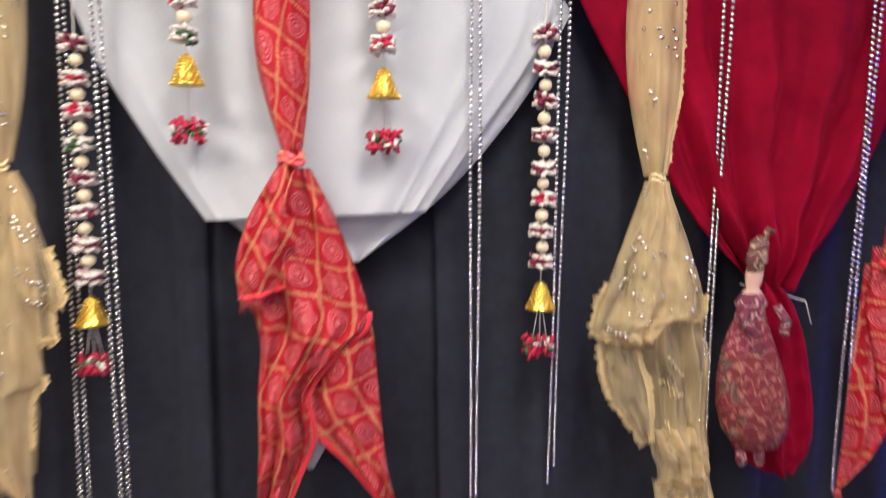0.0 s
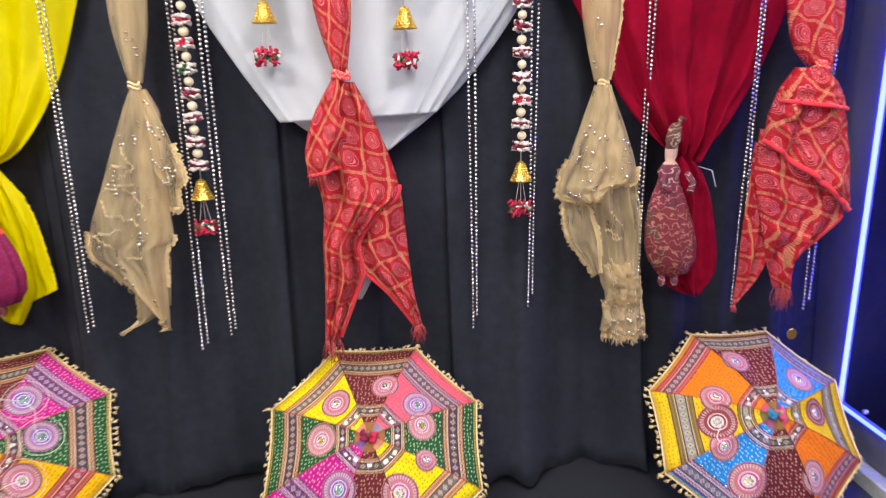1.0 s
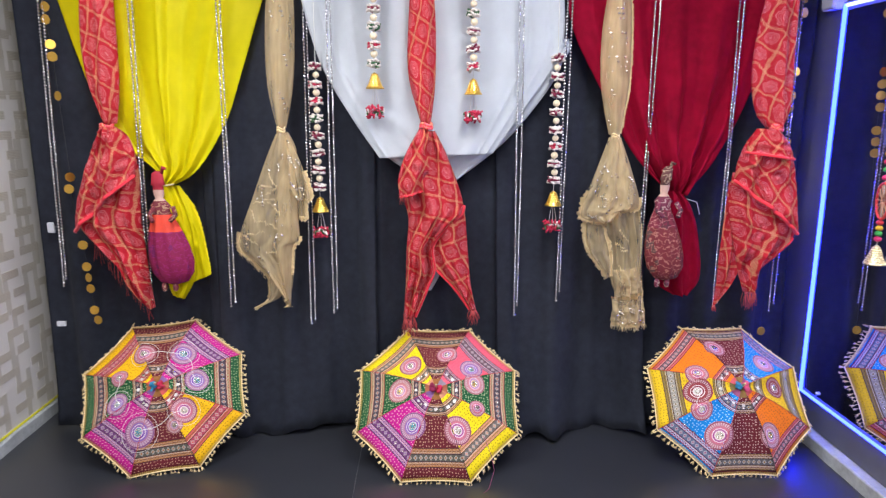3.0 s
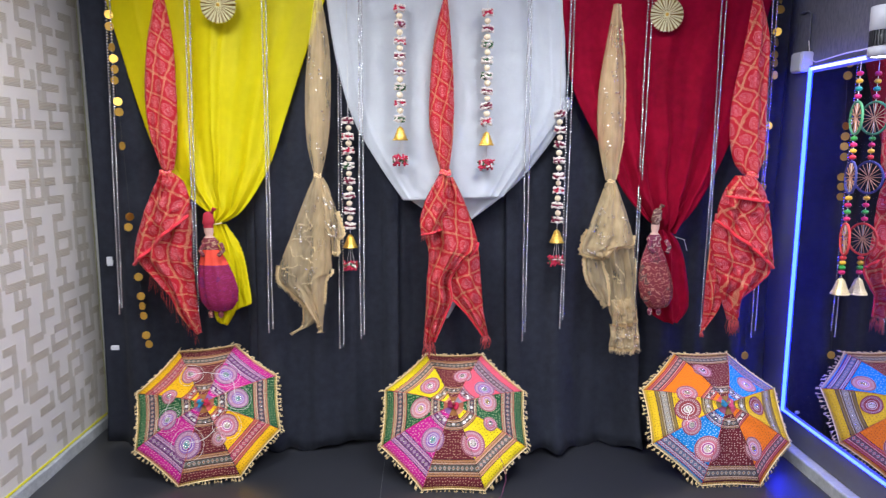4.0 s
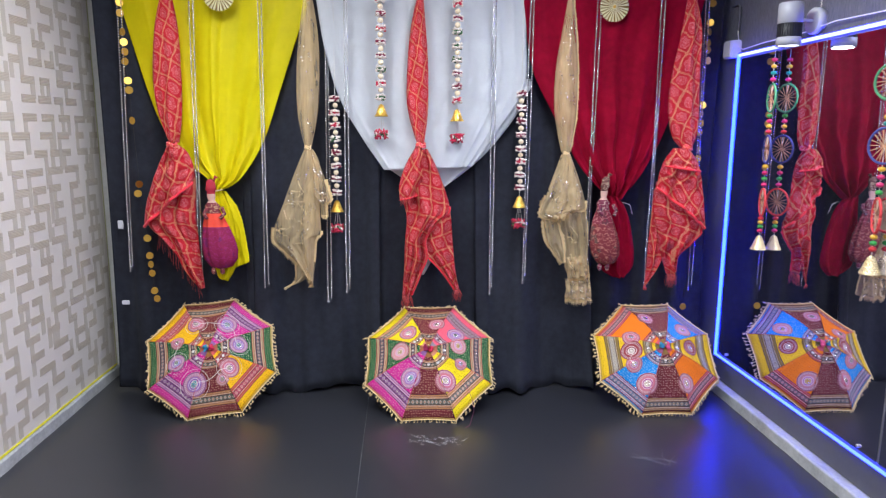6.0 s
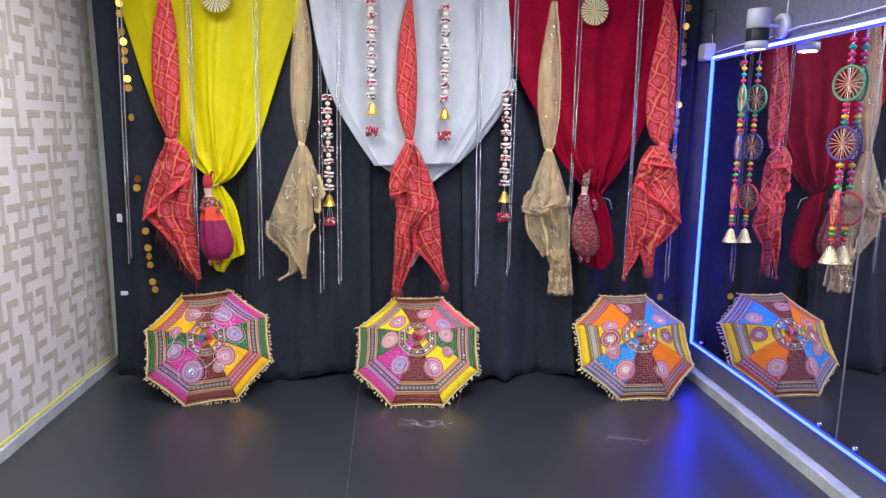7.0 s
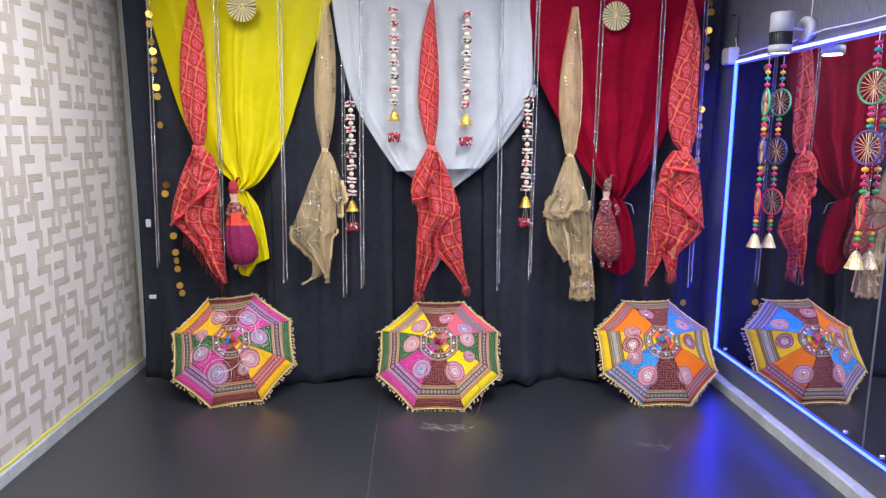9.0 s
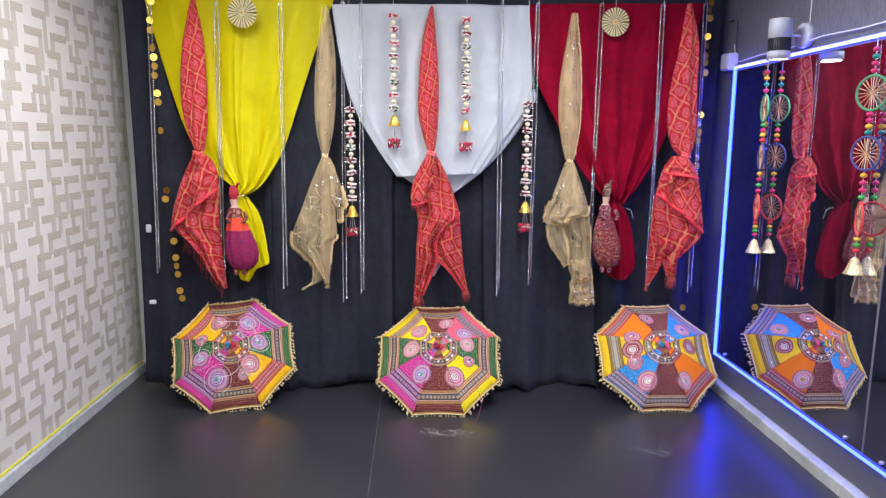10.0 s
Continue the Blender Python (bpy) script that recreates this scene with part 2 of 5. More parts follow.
def medallion_cloth(name, inner, middle, outer, rim, heart):
    """Rings of stitching round a centre at u = v = 0; the rim lies at 1."""
    n = Nodes(name)
    uv = n.xyz(n.coords("UV"))
    r = n.math("SQRT", n.math("ADD", n.math("MULTIPLY", uv[0], uv[0]), n.math("MULTIPLY", uv[1], uv[1])))
    ang = n.math("ARCTAN2", uv[1], uv[0])
    ray = n.grade(n.math("SINE", n.math("MULTIPLY", ang, 34.0)), -0.3, 0.4)
    white = (0.80, 0.66, 0.68)
    col = n.ramp(r, [(0.0, heart), (0.27, shade(white, 0.95)), (0.33, inner), (0.44, white), (0.49, middle), (0.60, shade(outer, 1.15)), (0.66, outer), (0.90, rim), (0.96, shade(outer, 1.2))], "CONSTANT")
    dash = n.math("MULTIPLY", n.math("MULTIPLY", ray, n.math("MULTIPLY", n.math("GREATER_THAN", r, 0.68), n.math("LESS_THAN", r, 0.88))), 0.55)
    col = n.mix(dash, col, white)
    fine = n.noise(250.0, 3)
    n.base(n.mix(n.grade(fine, 0.3, 0.7, 0, 0.25), col, shade(middle, 0.5)), 0.6)
    n.bump(n.math("ADD", n.math("MULTIPLY", ray, 0.5), fine), 0.4, 0.002)
    return n.m


M = dict(
    vinyl=floor_vinyl(), paper=wallpaper(), grey=grey_paper(),
    plaster=plain("white_plaster", (0.72, 0.71, 0.69), 0.7, grain=30),
    stone=plain("grey_skirting_stone", (0.42, 0.43, 0.43), 0.45, vary=0.35, grain=45, relief=0.3),
    seam=plain("pale_seam_filler", (0.30, 0.30, 0.31), 0.6),
    panel=plain("grey_panel", (0.10, 0.10, 0.115), 0.5, vary=0.2, grain=40),
    yellow_line=plain("yellow_tape", (0.72, 0.66, 0.03), 0.5),
    old_cable=plain("yellowed_cable", (0.42, 0.40, 0.24), 0.5),
    black=cloth("black_curtain", (0.040, 0.044, 0.062), 0.85, 0.25, 0.08, relief=0.2, crease=1.5),
    yellow=cloth("yellow_satin", (0.92, 0.79, 0.0), 0.5, 0.05, 0.0, relief=0.12, crease=1.2),
    white=cloth("white_cotton", (0.76, 0.78, 0.82), 0.8, 0.03, 0.0, relief=0.32, crease=1.6),
    velvet=cloth("red_velvet", (0.35, 0.0, 0.026), 0.85, 0.25, 0.3, relief=0.3, sheen_tint=(0.9, 0.03, 0.08), crease=2.0),
    red=bandhani_cloth(), net=tulle_cloth(),
    hem_red=cloth("red_hem", (0.72, 0.03, 0.05), 0.7, 0.1, 0.2),
    thread=plain("cream_thread", (0.76, 0.58, 0.30), 0.8, grain=200),
    red_thread=plain("red_thread", (0.46, 0.06, 0.06), 0.8, grain=200),
    cord=plain("white_cord", (0.72, 0.70, 0.66), 0.7, grain=200),
    dark_cord=plain("black_cord", (0.02, 0.02, 0.02), 0.7, grain=200),
    net_hem=cloth("gold_net_hem", (0.76, 0.58, 0.31), 0.6, 0.15, 0.3),
    silver=metal("silver_bead", (0.64, 0.64, 0.66), 0.24),
    sequin=metal("sequin", (0.88, 0.84, 0.76), 0.24),
    gold=metal("gold_foil", (0.83, 0.56, 0.12), 0.3),
    coin=metal("gold_disc", (0.62, 0.37, 0.07), 0.3),
    brass=metal("pale_brass", (0.80, 0.68, 0.40), 0.42),
    pearl=plain("pearl", (0.68, 0.57, 0.40), 0.25, vary=0.08, grain=90),
    petal_white=plain("white_petal", (0.70, 0.62, 0.57), 0.7, grain=120),
    petal_red=plain("crimson_petal", (0.46, 0.01, 0.05), 0.7, grain=120),
    petal_green=plain("green_petal", (0.03, 0.10, 0.035), 0.7, grain=120),
    white_plastic=plain("white_plastic", (0.58, 0.58, 0.62), 0.4, vary=0.05),
    black_plastic=plain("black_plastic", (0.02, 0.02, 0.025), 0.45),
    aluminium=metal("aluminium", (0.62, 0.62, 0.64), 0.35),
    neon=glow("blue_neon", (0.0085, 0.0150, 1.0), NEON_STRENGTH), neon_run=glow("pale_blue_neon", (0.065, 0.072, 1.0), NEON_RUNS),
    neon_low=glow("light_blue_neon", (0.026, 0.046, 1.0), NEON_RUNS),
    lit=glow("lit_diffuser", (1.0, 0.97, 0.94), 4.0),
)
mirror_nodes = Nodes("mirror_glass")
# the blue of this tint stands in for neon light scattered on the glass
mirror_nodes.base((0.74, 0.74, 0.93), 0.012, 0.994)
M["mirror"] = mirror_nodes.m


# ---- mesh helpers ----
def mesh_of(name, bm, material, smooth=True):
    me = bpy.data.meshes.new(name)
    bm.normal_update()
    bm.to_mesh(me)
    bm.free()
    for m in material if isinstance(material, (list, tuple)) else [material]:
        me.materials.append(m)
    if smooth:
        for p in me.polygons:
            p.use_smooth = True
    return me


def part(name, bm, material, parent=None, label="", smooth=True):
    ob = new(name, bm if isinstance(bm, bpy.types.Mesh) else mesh_of(name, bm, material, smooth))
    ob.parent = parent
    if label:
        ob["label"] = label
    return ob


def empty(name, m=None):
    ob = new(name)
    ob.empty_display_size = 0.05
    if m is not None:
        ob.matrix_basis = m
    return ob


def thing(name, label, category, group="", at=(0, 0, 0)):
    return tagged(empty(name, Matrix.Translation(at)), label, category, group)


def box(bm, x0, x1, y0, y1, z0, z1, bevel=0.0):
    r = bmesh.ops.create_cube(bm, size=1)
    bmesh.ops.transform(bm, verts=r["verts"], matrix=Matrix.Translation(((x0 + x1) / 2, (y0 + y1) / 2, (z0 + z1) / 2)) @ Matrix.Diagonal((x1 - x0, y1 - y0, z1 - z0, 1)))
    if bevel:
        es = list({e for v in r["verts"] for e in v.link_edges})
        bmesh.ops.bevel(bm, geom=es, offset=bevel, segments=2, affect="EDGES")
    return bm


def ball(bm, c, r, seg=8, rings=5, squash=1.0):
    made = bmesh.ops.create_uvsphere(bm, u_segments=seg, v_segments=rings, radius=r)
    bmesh.ops.transform(bm, verts=made["verts"], matrix=Matrix.Translation(c) @ Matrix.Diagonal((1, 1, squash, 1)))
    return bm


def lathe(bm, profile, seg=20, m=Matrix()):
    """A turned shape round z from (radius, height) pairs."""
    rings = []
    for r, z in profile:
        rings.append([bm.verts.new(m @ Vector((r * math.cos(2 * math.pi * k / seg), r * math.sin(2 * math.pi * k / seg), z))) for k in range(seg)])
    for a, b in zip(rings, rings[1:]):
        for k in range(seg):
            bm.faces.new((a[k], a[(k + 1) % seg], b[(k + 1) % seg], b[k]))
    for ring in (rings[0][::-1], rings[-1]):
        bm.faces.new(ring)
    return bm


def tube(bm, pts, r, seg=6):
    """A thin round cord through the points."""
    pts = [Vector(p) for p in pts]
    rings = []
    for i, p in enumerate(pts):
        d = (pts[min(i + 1, len(pts) - 1)] - pts[max(i - 1, 0)]).normalized()
        a = d.orthogonal().normalized() if i == 0 else (a - d * a.dot(d)).normalized()
        b = d.cross(a)
        rings.append([bm.verts.new(p + r * (a * math.cos(2 * math.pi * k / seg) + b * math.sin(2 * math.pi * k / seg))) for k in range(seg)])
    for s, t in zip(rings, rings[1:]):
        for k in range(seg):
            bm.faces.new((s[k], s[(k + 1) % seg], t[(k + 1) % seg], t[k]))
    bm.faces.new(rings[0][::-1]), bm.faces.new(rings[-1])
    return bm


def curve_at(pts, s):
    """The point at share s of a smooth line through the points."""
    pts = [np.array(p, float) for p in pts]
    d = np.concatenate([[0], np.cumsum([np.linalg.norm(b - a) for a, b in zip(pts, pts[1:])])])
    d /= d[-1]
    i = int(min(max(np.searchsorted(d, s, side="right") - 1, 0), len(pts) - 2))
    t = (s - d[i]) / max(d[i + 1] - d[i], 1e-6)
    p0, p1, p2, p3 = pts[max(i - 1, 0)], pts[i], pts[i + 1], pts[min(i + 2, len(pts) - 1)]
    return 0.5 * ((2 * p1) + (p2 - p0) * t + (2 * p0 - 5 * p1 + 4 * p2 - p3) * t * t + (3 * p1 - p0 - 3 * p2 + p3) * t ** 3)


def sheet(left, right, y, bulge=0.0, folds=3.0, amp=0.01, grow=(1.0, 1.0), turn=0.0, rows=44, cols=36, seed=0, thick=0.0025, spread=1.0, creases=(), crumple=0.9, lean=(0.0, 0.0)):
    """A hanging cloth between two edge lines (x, z) from top to bottom. y: a depth, or depths from top to bottom.
    lean: an x and how fast the depth changes away from it; bulge: how far its middle stands forward; folds: how many run down it; grow: their strength at top and bottom."""
    rnd = random.Random(seed)
    ph = [rnd.uniform(0, 6.28) for _ in range(5)]
    ys = y if isinstance(y, (list, tuple)) else [y, y]
    bm = bmesh.new()
    lay = bm.loops.layers.uv.new("uv")
    grid, uvs = [], {}
    ct, st = math.cos(turn), math.sin(turn)
    z0 = left[0][1]
    for i in range(rows + 1):
        s = i / rows
        l, r = curve_at(left, s), curve_at(right, s)
        y0 = np.interp(s, np.linspace(0, 1, len(ys)), ys)
        w = np.linalg.norm(r - l)
        g = grow[0] + (grow[1] - grow[0]) * s
        row = []
        for j in range(cols + 1):
            u = j / cols
            p = l + (r - l) * u
            wave = math.sin(2 * math.pi * folds * u + ph[0] + 1.3 * math.sin(3 * s + ph[1])) + 0.32 * math.sin(2 * math.pi * folds * 2.3 * u + ph[2] + 4 * s) + 0.35 * math.sin(9 * s + 5 * u + ph[3]) + crumple * noise.noise((u * 5, s * 7, seed * 3.1)) + 0.5 * crumple * noise.noise((u * 13, s * 17, seed * 1.7))
            fade = min(1, w / 0.06)
            yy = y0 - bulge * fade * math.sin(math.pi * u) ** 0.7 - amp * g * wave * fade * min(1, 6 * u + 0.25, 6 * (1 - u) + 0.25)
            for at, deep, wide in creases:
                yy -= deep * math.exp(-((u - at) / wide) ** 2) * (1 if u > at else 0.6)
            yy += lean[1] * (p[0] - lean[0])
            v = bm.verts.new((p[0], yy, p[1]))
            a, b = (u - 0.5) * (0.55 * w + 0.45 * 0.2) * spread * 1.25 + 0.5, z0 - p[1]
            uvs[v] = (a * ct - b * st, a * st + b * ct)
            row.append(v)
        grid.append(row)
    for i in range(rows):
        for j in range(cols):
            f = bm.faces.new((grid[i][j], grid[i + 1][j], grid[i + 1][j + 1], grid[i][j + 1]))
            for loop in f.loops:
                loop[lay].uv = uvs[loop.vert]
    edge = [[v.co.copy() for v in line] for line in ([r[0] for r in grid], [r[-1] for r in grid], grid[-1], sum(grid, []))]
    if thick:
        bmesh.ops.solidify(bm, geom=bm.faces[:], thickness=thick)
    return bm, edge


def hem(points, r=0.003):
    return tube(bmesh.new(), points, r, 5)


def fringe(points, length, step=0.012, r=0.0010, seed=1, spread=0.012):
    """Loose threads hanging from a line of points."""
    rnd = random.Random(seed)
    bm = bmesh.new()
    for a, b in zip(points, points[1:]):
        k = max(1, int((b - a).length / step))
        for i in range(k):
            p = a.lerp(b, (i + rnd.random()) / k)
            n = length * rnd.uniform(0.6, 1.15)
            q = p + Vector((rnd.uniform(-spread, spread), rnd.uniform(-0.004, 0.004), -n))
            m = p.lerp(q, 0.5) + Vector((rnd.uniform(-spread, spread) * 0.5, -0.002, 0))
            tube(bm, (p, m, q), r, 4)
    return bm


# ---- the room ----
def structure(name, bm, material, label="", smooth=False):
    ob = part(name, bm, material, None, label, smooth)
    return tagged(ob, label, "", "", "structure")


bm = box(bmesh.new(), LEFT - 0.1, RIGHT + 0.1, FRONT - 0.1, BACK + 0.1, -0.12, -0.004)
floor = structure("floor", bm, M["seam"], "charcoal vinyl floor in two sheets with a fine seam")
for x0, x1 in ((LEFT - 0.02, -0.3095), (-0.3075, RIGHT + 0.02)):
    part("floor_sheet", box(bmesh.new(), x0, x1, FRONT, BACK, -0.004, 0.0), M["vinyl"], floor, smooth=False)
structure("ceiling", box(bmesh.new(), LEFT - 0.1, RIGHT + 0.1, FRONT - 0.1, BACK + 0.1, TOP, TOP + 0.1), M["plaster"], "plain white ceiling")
structure("wall_north", box(bmesh.new(), LEFT - 0.1, RIGHT + 0.1, BACK, BACK + 0.1, 0, TOP), M["plaster"], "white wall behind the black curtains")
structure("wall_south", box(bmesh.new(), LEFT - 0.1, RIGHT + 0.1, FRONT - 0.1, FRONT, 0, TOP), M["plaster"], "plain white wall closing the room")
wall_west = structure("wall_west", box(bmesh.new(), LEFT - 0.1, LEFT, FRONT, BACK, 0, TOP), M["paper"], "wall with pale maze-patterned wallpaper")
structure("wall_east", box(bmesh.new(), RIGHT, RIGHT + 0.1, FRONT, BACK, 0, TOP), M["grey"], "wall with grey streaked wallpaper")


def skirting(x0, x1, name):
    bm = bmesh.new()
    n = 60
    rnd = random.Random(5)
    rows = []
    for i in range(n + 1):
        y = FRONT + (BACK - FRONT) * i / n
        h, d = 0.066 + rnd.uniform(-0.003, 0.003), rnd.uniform(-0.002, 0.002)
        rows.append([bm.verts.new(c) for c in ((x0, y, 0), (x1 + d, y, 0), (x1 + d, y, h - 0.006), (x1 + d + (0.006 if x1 < x0 else -0.006), y, h), (x0, y, h + 0.002))])
    for a, b in zip(rows, rows[1:]):
        for k in range(4):
            bm.faces.new((a[k], a[k + 1], b[k + 1], b[k]))
    bmesh.ops.recalc_face_normals(bm, faces=bm.faces[:])
    return structure(name, bm, M["stone"], "worn grey stone skirting along the wall")


skirting(LEFT, LEFT + 0.022, "baseboard_west")
skirting(RIGHT, RIGHT - 0.07, "baseboard_east")
structure("trim_west", box(bmesh.new(), LEFT, LEFT + 0.008, FRONT, BACK, 0.069, 0.079, 0.002), M["yellow_line"], "thin yellow strip above the skirting")
structure("corner_strip", tube(bmesh.new(), [(LEFT + 0.008, BACK - 0.012, 0.08), (LEFT + 0.010, BACK - 0.012, 1.2), (LEFT + 0.008, BACK - 0.012, TOP)], 0.004, 6), M["old_cable"], "thin yellowed cable down the corner")


def paper_bars():
    """Bars of the maze pattern, standing a little proud of the paper: staggered flat bars, and uprights that drop from their ends."""
    rnd = random.Random(77)
    flat, tall = bmesh.new(), bmesh.new()
    row, x = 0.096, LEFT
    for r in range(1, 35):
        z = 0.06 + r * row
        y = FRONT + rnd.uniform(0, 0.12)
        while y < BACK - 0.05:
            w = rnd.choice((0.10, 0.13, 0.13, 0.16))
            lift = rnd.uniform(-0.0002, 0.0002)
            if z > 0.11 and z < TOP - 0.03:
                box(flat, x - 0.001, x + 0.0017 + lift, y, min(y + w, BACK - 0.004), z - 0.0205, z + 0.0205)
            side = y + (w - 0.038 if rnd.random() < 0.5 else 0.0)
            drop = row * rnd.choice((1, 1, 2, 2)) - 0.0205
            top = z - 0.0205 if rnd.random() < 0.7 else z + row * 0.8
            low = max(top - drop, 0.085)
            if top > low + 0.02 and top < TOP:
                box(tall, x - 0.001, x + 0.0010 + lift, side, min(side + 0.038, BACK - 0.004), low, top)
            y += w + rnd.choice((0.03, 0.05, 0.08, 0.10))
    for bm, m, name in ((flat, paper_bar("taupe_ribbed_bar", (0.36, 0.31, 0.25), (0.58, 0.515, 0.435), 2, 1.0), "flat_bars"), (tall, paper_bar("taupe_plain_bar", (0.45, 0.405, 0.35), (0.58, 0.53, 0.47), 1, 0.25), "upright_bars")):
        ob = part(name, bm, m, wall_west, smooth=False)
        ob["kind"] = "stuff"


paper_bars()

# mirror wall: grey panel below, mirror sheets, blue neon round them
MX = RIGHT - 0.026
MY1, MZ0, MZ1, MJOINT = 1.605, 0.225, 2.085, 0.118
structure("mirror_backing", box(bmesh.new(), MX + 0.006, RIGHT - 0.001, FRONT, BACK - 0.002, 0.07, MZ1 + 0.02, 0.002), M["panel"], "grey board that carries the mirrors")
for y0, y1 in ((MJOINT + 0.004, MY1 - 0.02), (-1.35, MJOINT - 0.004), (-2.85, -1.358)):
    mirror = thing("wall_mirror", "large frameless wall mirror edged by blue neon", "mirror", "wall mirrors", (MX, (y0 + y1) / 2, MZ0))
    part("mirror_glass", box(bmesh.new(), -0.002, 0.004, (y0 - y1) / 2, (y1 - y0) / 2, 0.022, MZ1 - MZ0 - 0.022), M["mirror"], mirror, smooth=False)
    for yy in ((y0 - y1) / 2 + 0.12, (y1 - y0) / 2 - 0.12):
        bm = lathe(bmesh.new(), [(0.009, 0), (0.009, 0.008), (0.006, 0.012)], 12, Matrix.Translation((-0.001, yy, 0.04)) @ pose(0, 0, 0, 0, -90, 0))
        part("screw_cap", bm, M["aluminium"], mirror, "chrome screw cap")
bar = structure("mirror_joint_strip", box(bmesh.new(), MX - 0.006, MX + 0.004, MJOINT - 0.0035, MJOINT + 0.0035, MZ0 + 0.02, MZ1 - 0.02, 0.0015), M["aluminium"], "slim aluminium strip between two mirrors")
neon = thing("neon_strip", "blue glowing neon strip around the mirrors", "light strip", at=(MX, MY1, MZ0))
part("upright", box(bmesh.new(), -0.012, 0.004, -0.008, 0.008, -0.008, MZ1 - MZ0 + 0.008, 0.004), M["neon"], neon)
part("lower_run", box(bmesh.new(), -0.012, 0.004, -4.4, -0.0082, -0.006, 0.006, 0.004), M["neon_low"], neon)
part("upper_run", box(bmesh.new(), -0.012, 0.004, -4.4, -0.0082, MZ1 - MZ0 - 0.008, MZ1 - MZ0 + 0.008, 0.004), M["neon_run"], neon)

# ceiling lamps, out of view
for x, y in CEILING_LAMPS:
    lamp = thing("ceiling_light", "flat square white ceiling panel light, switched on", "ceiling light", "ceiling lights", (x, y, TOP))
    part("frame", box(bmesh.new(), -0.31, 0.31, -0.31, 0.31, -0.02, 0, 0.004), M["white_plastic"], lamp, smooth=False)
    part("diffuser", box(bmesh.new(), -0.29, 0.29, -0.29, 0.29, -0.024, -0.0205), M["lit"], lamp, smooth=False)
    data = bpy.data.lights.new("panel_lamp", "AREA")
    data.shape, data.size, data.energy, data.color = "SQUARE", 0.58, LAMP_WATTS * (1.0 if y > 0 else 1.35), (0.96, 0.98, 1.0)
    ob = new("panel_lamp", data)
    ob.matrix_basis = pose(x, y, TOP - 0.03)

# ---- black curtains ----
HANG = 2.60
rod = thing("curtain_rod", "slim black curtain rod under the ceiling", "curtain rod", at=(0, 1.70, HANG + 0.02))
part("rod", tube(bmesh.new(), [(LEFT + 0.02, 0, 0), (0, 0, 0), (RIGHT - 0.08, 0, 0)], 0.012, 10), M["black_plastic"], rod)


def curtain(x0, x1, y, seed, bottom, flare):
    rnd = random.Random(seed)
    cols, rows = int((x1 - x0) / 0.012), 40
    ph = [rnd.uniform(0, 6.28) for _ in range(6)]
    bm = bmesh.new()
    lay = bm.loops.layers.uv.new("uv")
    grid = []
    for i in range(rows + 1):
        s = i / rows
        row = []
        for j in range(cols + 1):
            u = j / cols
            x = x0 + (x1 - x0) * u + 0.012 * math.sin(3 * s + ph[5])
            d = 0.018 * math.sin(x * 17 + ph[0] + 0.7 * s) + 0.012 * math.sin(x * 29 + ph[1] - 0.5 * s) + 0.003 * math.sin(x * 61 + ph[2])
            d = math.copysign(abs(d / 0.03) ** 0.75 * 0.03, d) * (0.75 + 0.35 * s)
            low = bottom + 0.016 * math.sin(x * 11 + ph[3]) + 0.008 * math.sin(x * 37 + ph[4])
            row.append(bm.verts.new((x, y + d - flare * max(0, (s - 0.62) / 0.38) ** 1.6 * (0.62 + 0.38 * math.sin(x * 9 + ph[2])) - 0.03 * max(0, s - 0.93) * 14 * math.sin(x * 19 + ph[1]) ** 2, HANG + (low - HANG) * s)))
        grid.append(row)
    for i in range(rows):
        for j in range(cols):
            f = bm.faces.new((grid[i][j], grid[i + 1][j], grid[i + 1][j + 1], grid[i][j + 1]))
            for loop in f.loops:
                loop[lay].uv = (loop.vert.co.x, loop.vert.co.z)
    bmesh.ops.solidify(bm, geom=bm.faces[:], thickness=0.003)
    ob = part("curtain", bm, M["black"])
    return tagged(ob, "black cloth curtain hanging in soft folds to the floor", "curtain", "black curtains")


for k, (x0, x1, y, low, flare) in enumerate(((-1.885, -1.02, 1.735, 0.012, 0.04), (-1.06, -0.22, 1.72, 0.02, 0.10), (-0.26, 0.40, 1.735, 0.018, 0.07), (0.36, 1.10, 1.72, 0.016, 0.20), (1.06, RIGHT - 0.09, 1.735, 0.015, 0.07))):
    curtain(x0, x1, y, k + 3, low, flare)

# ---- large hanging cloths ----
def hung(name, label, category, group, pieces, y=1.6):
    """A cloth thing from pieces (part name, bmesh, material, label)."""
    ob = thing(name, label, category, group)
    made = [part(n, b, m, ob, l) for n, b, m, l in pieces]
    for p in made:
        if p.name.split(".")[0] in ("sequin_work", "embroidery", "fringe", "lace_edge"):
            p["kind"] = "stuff"
    return ob, made


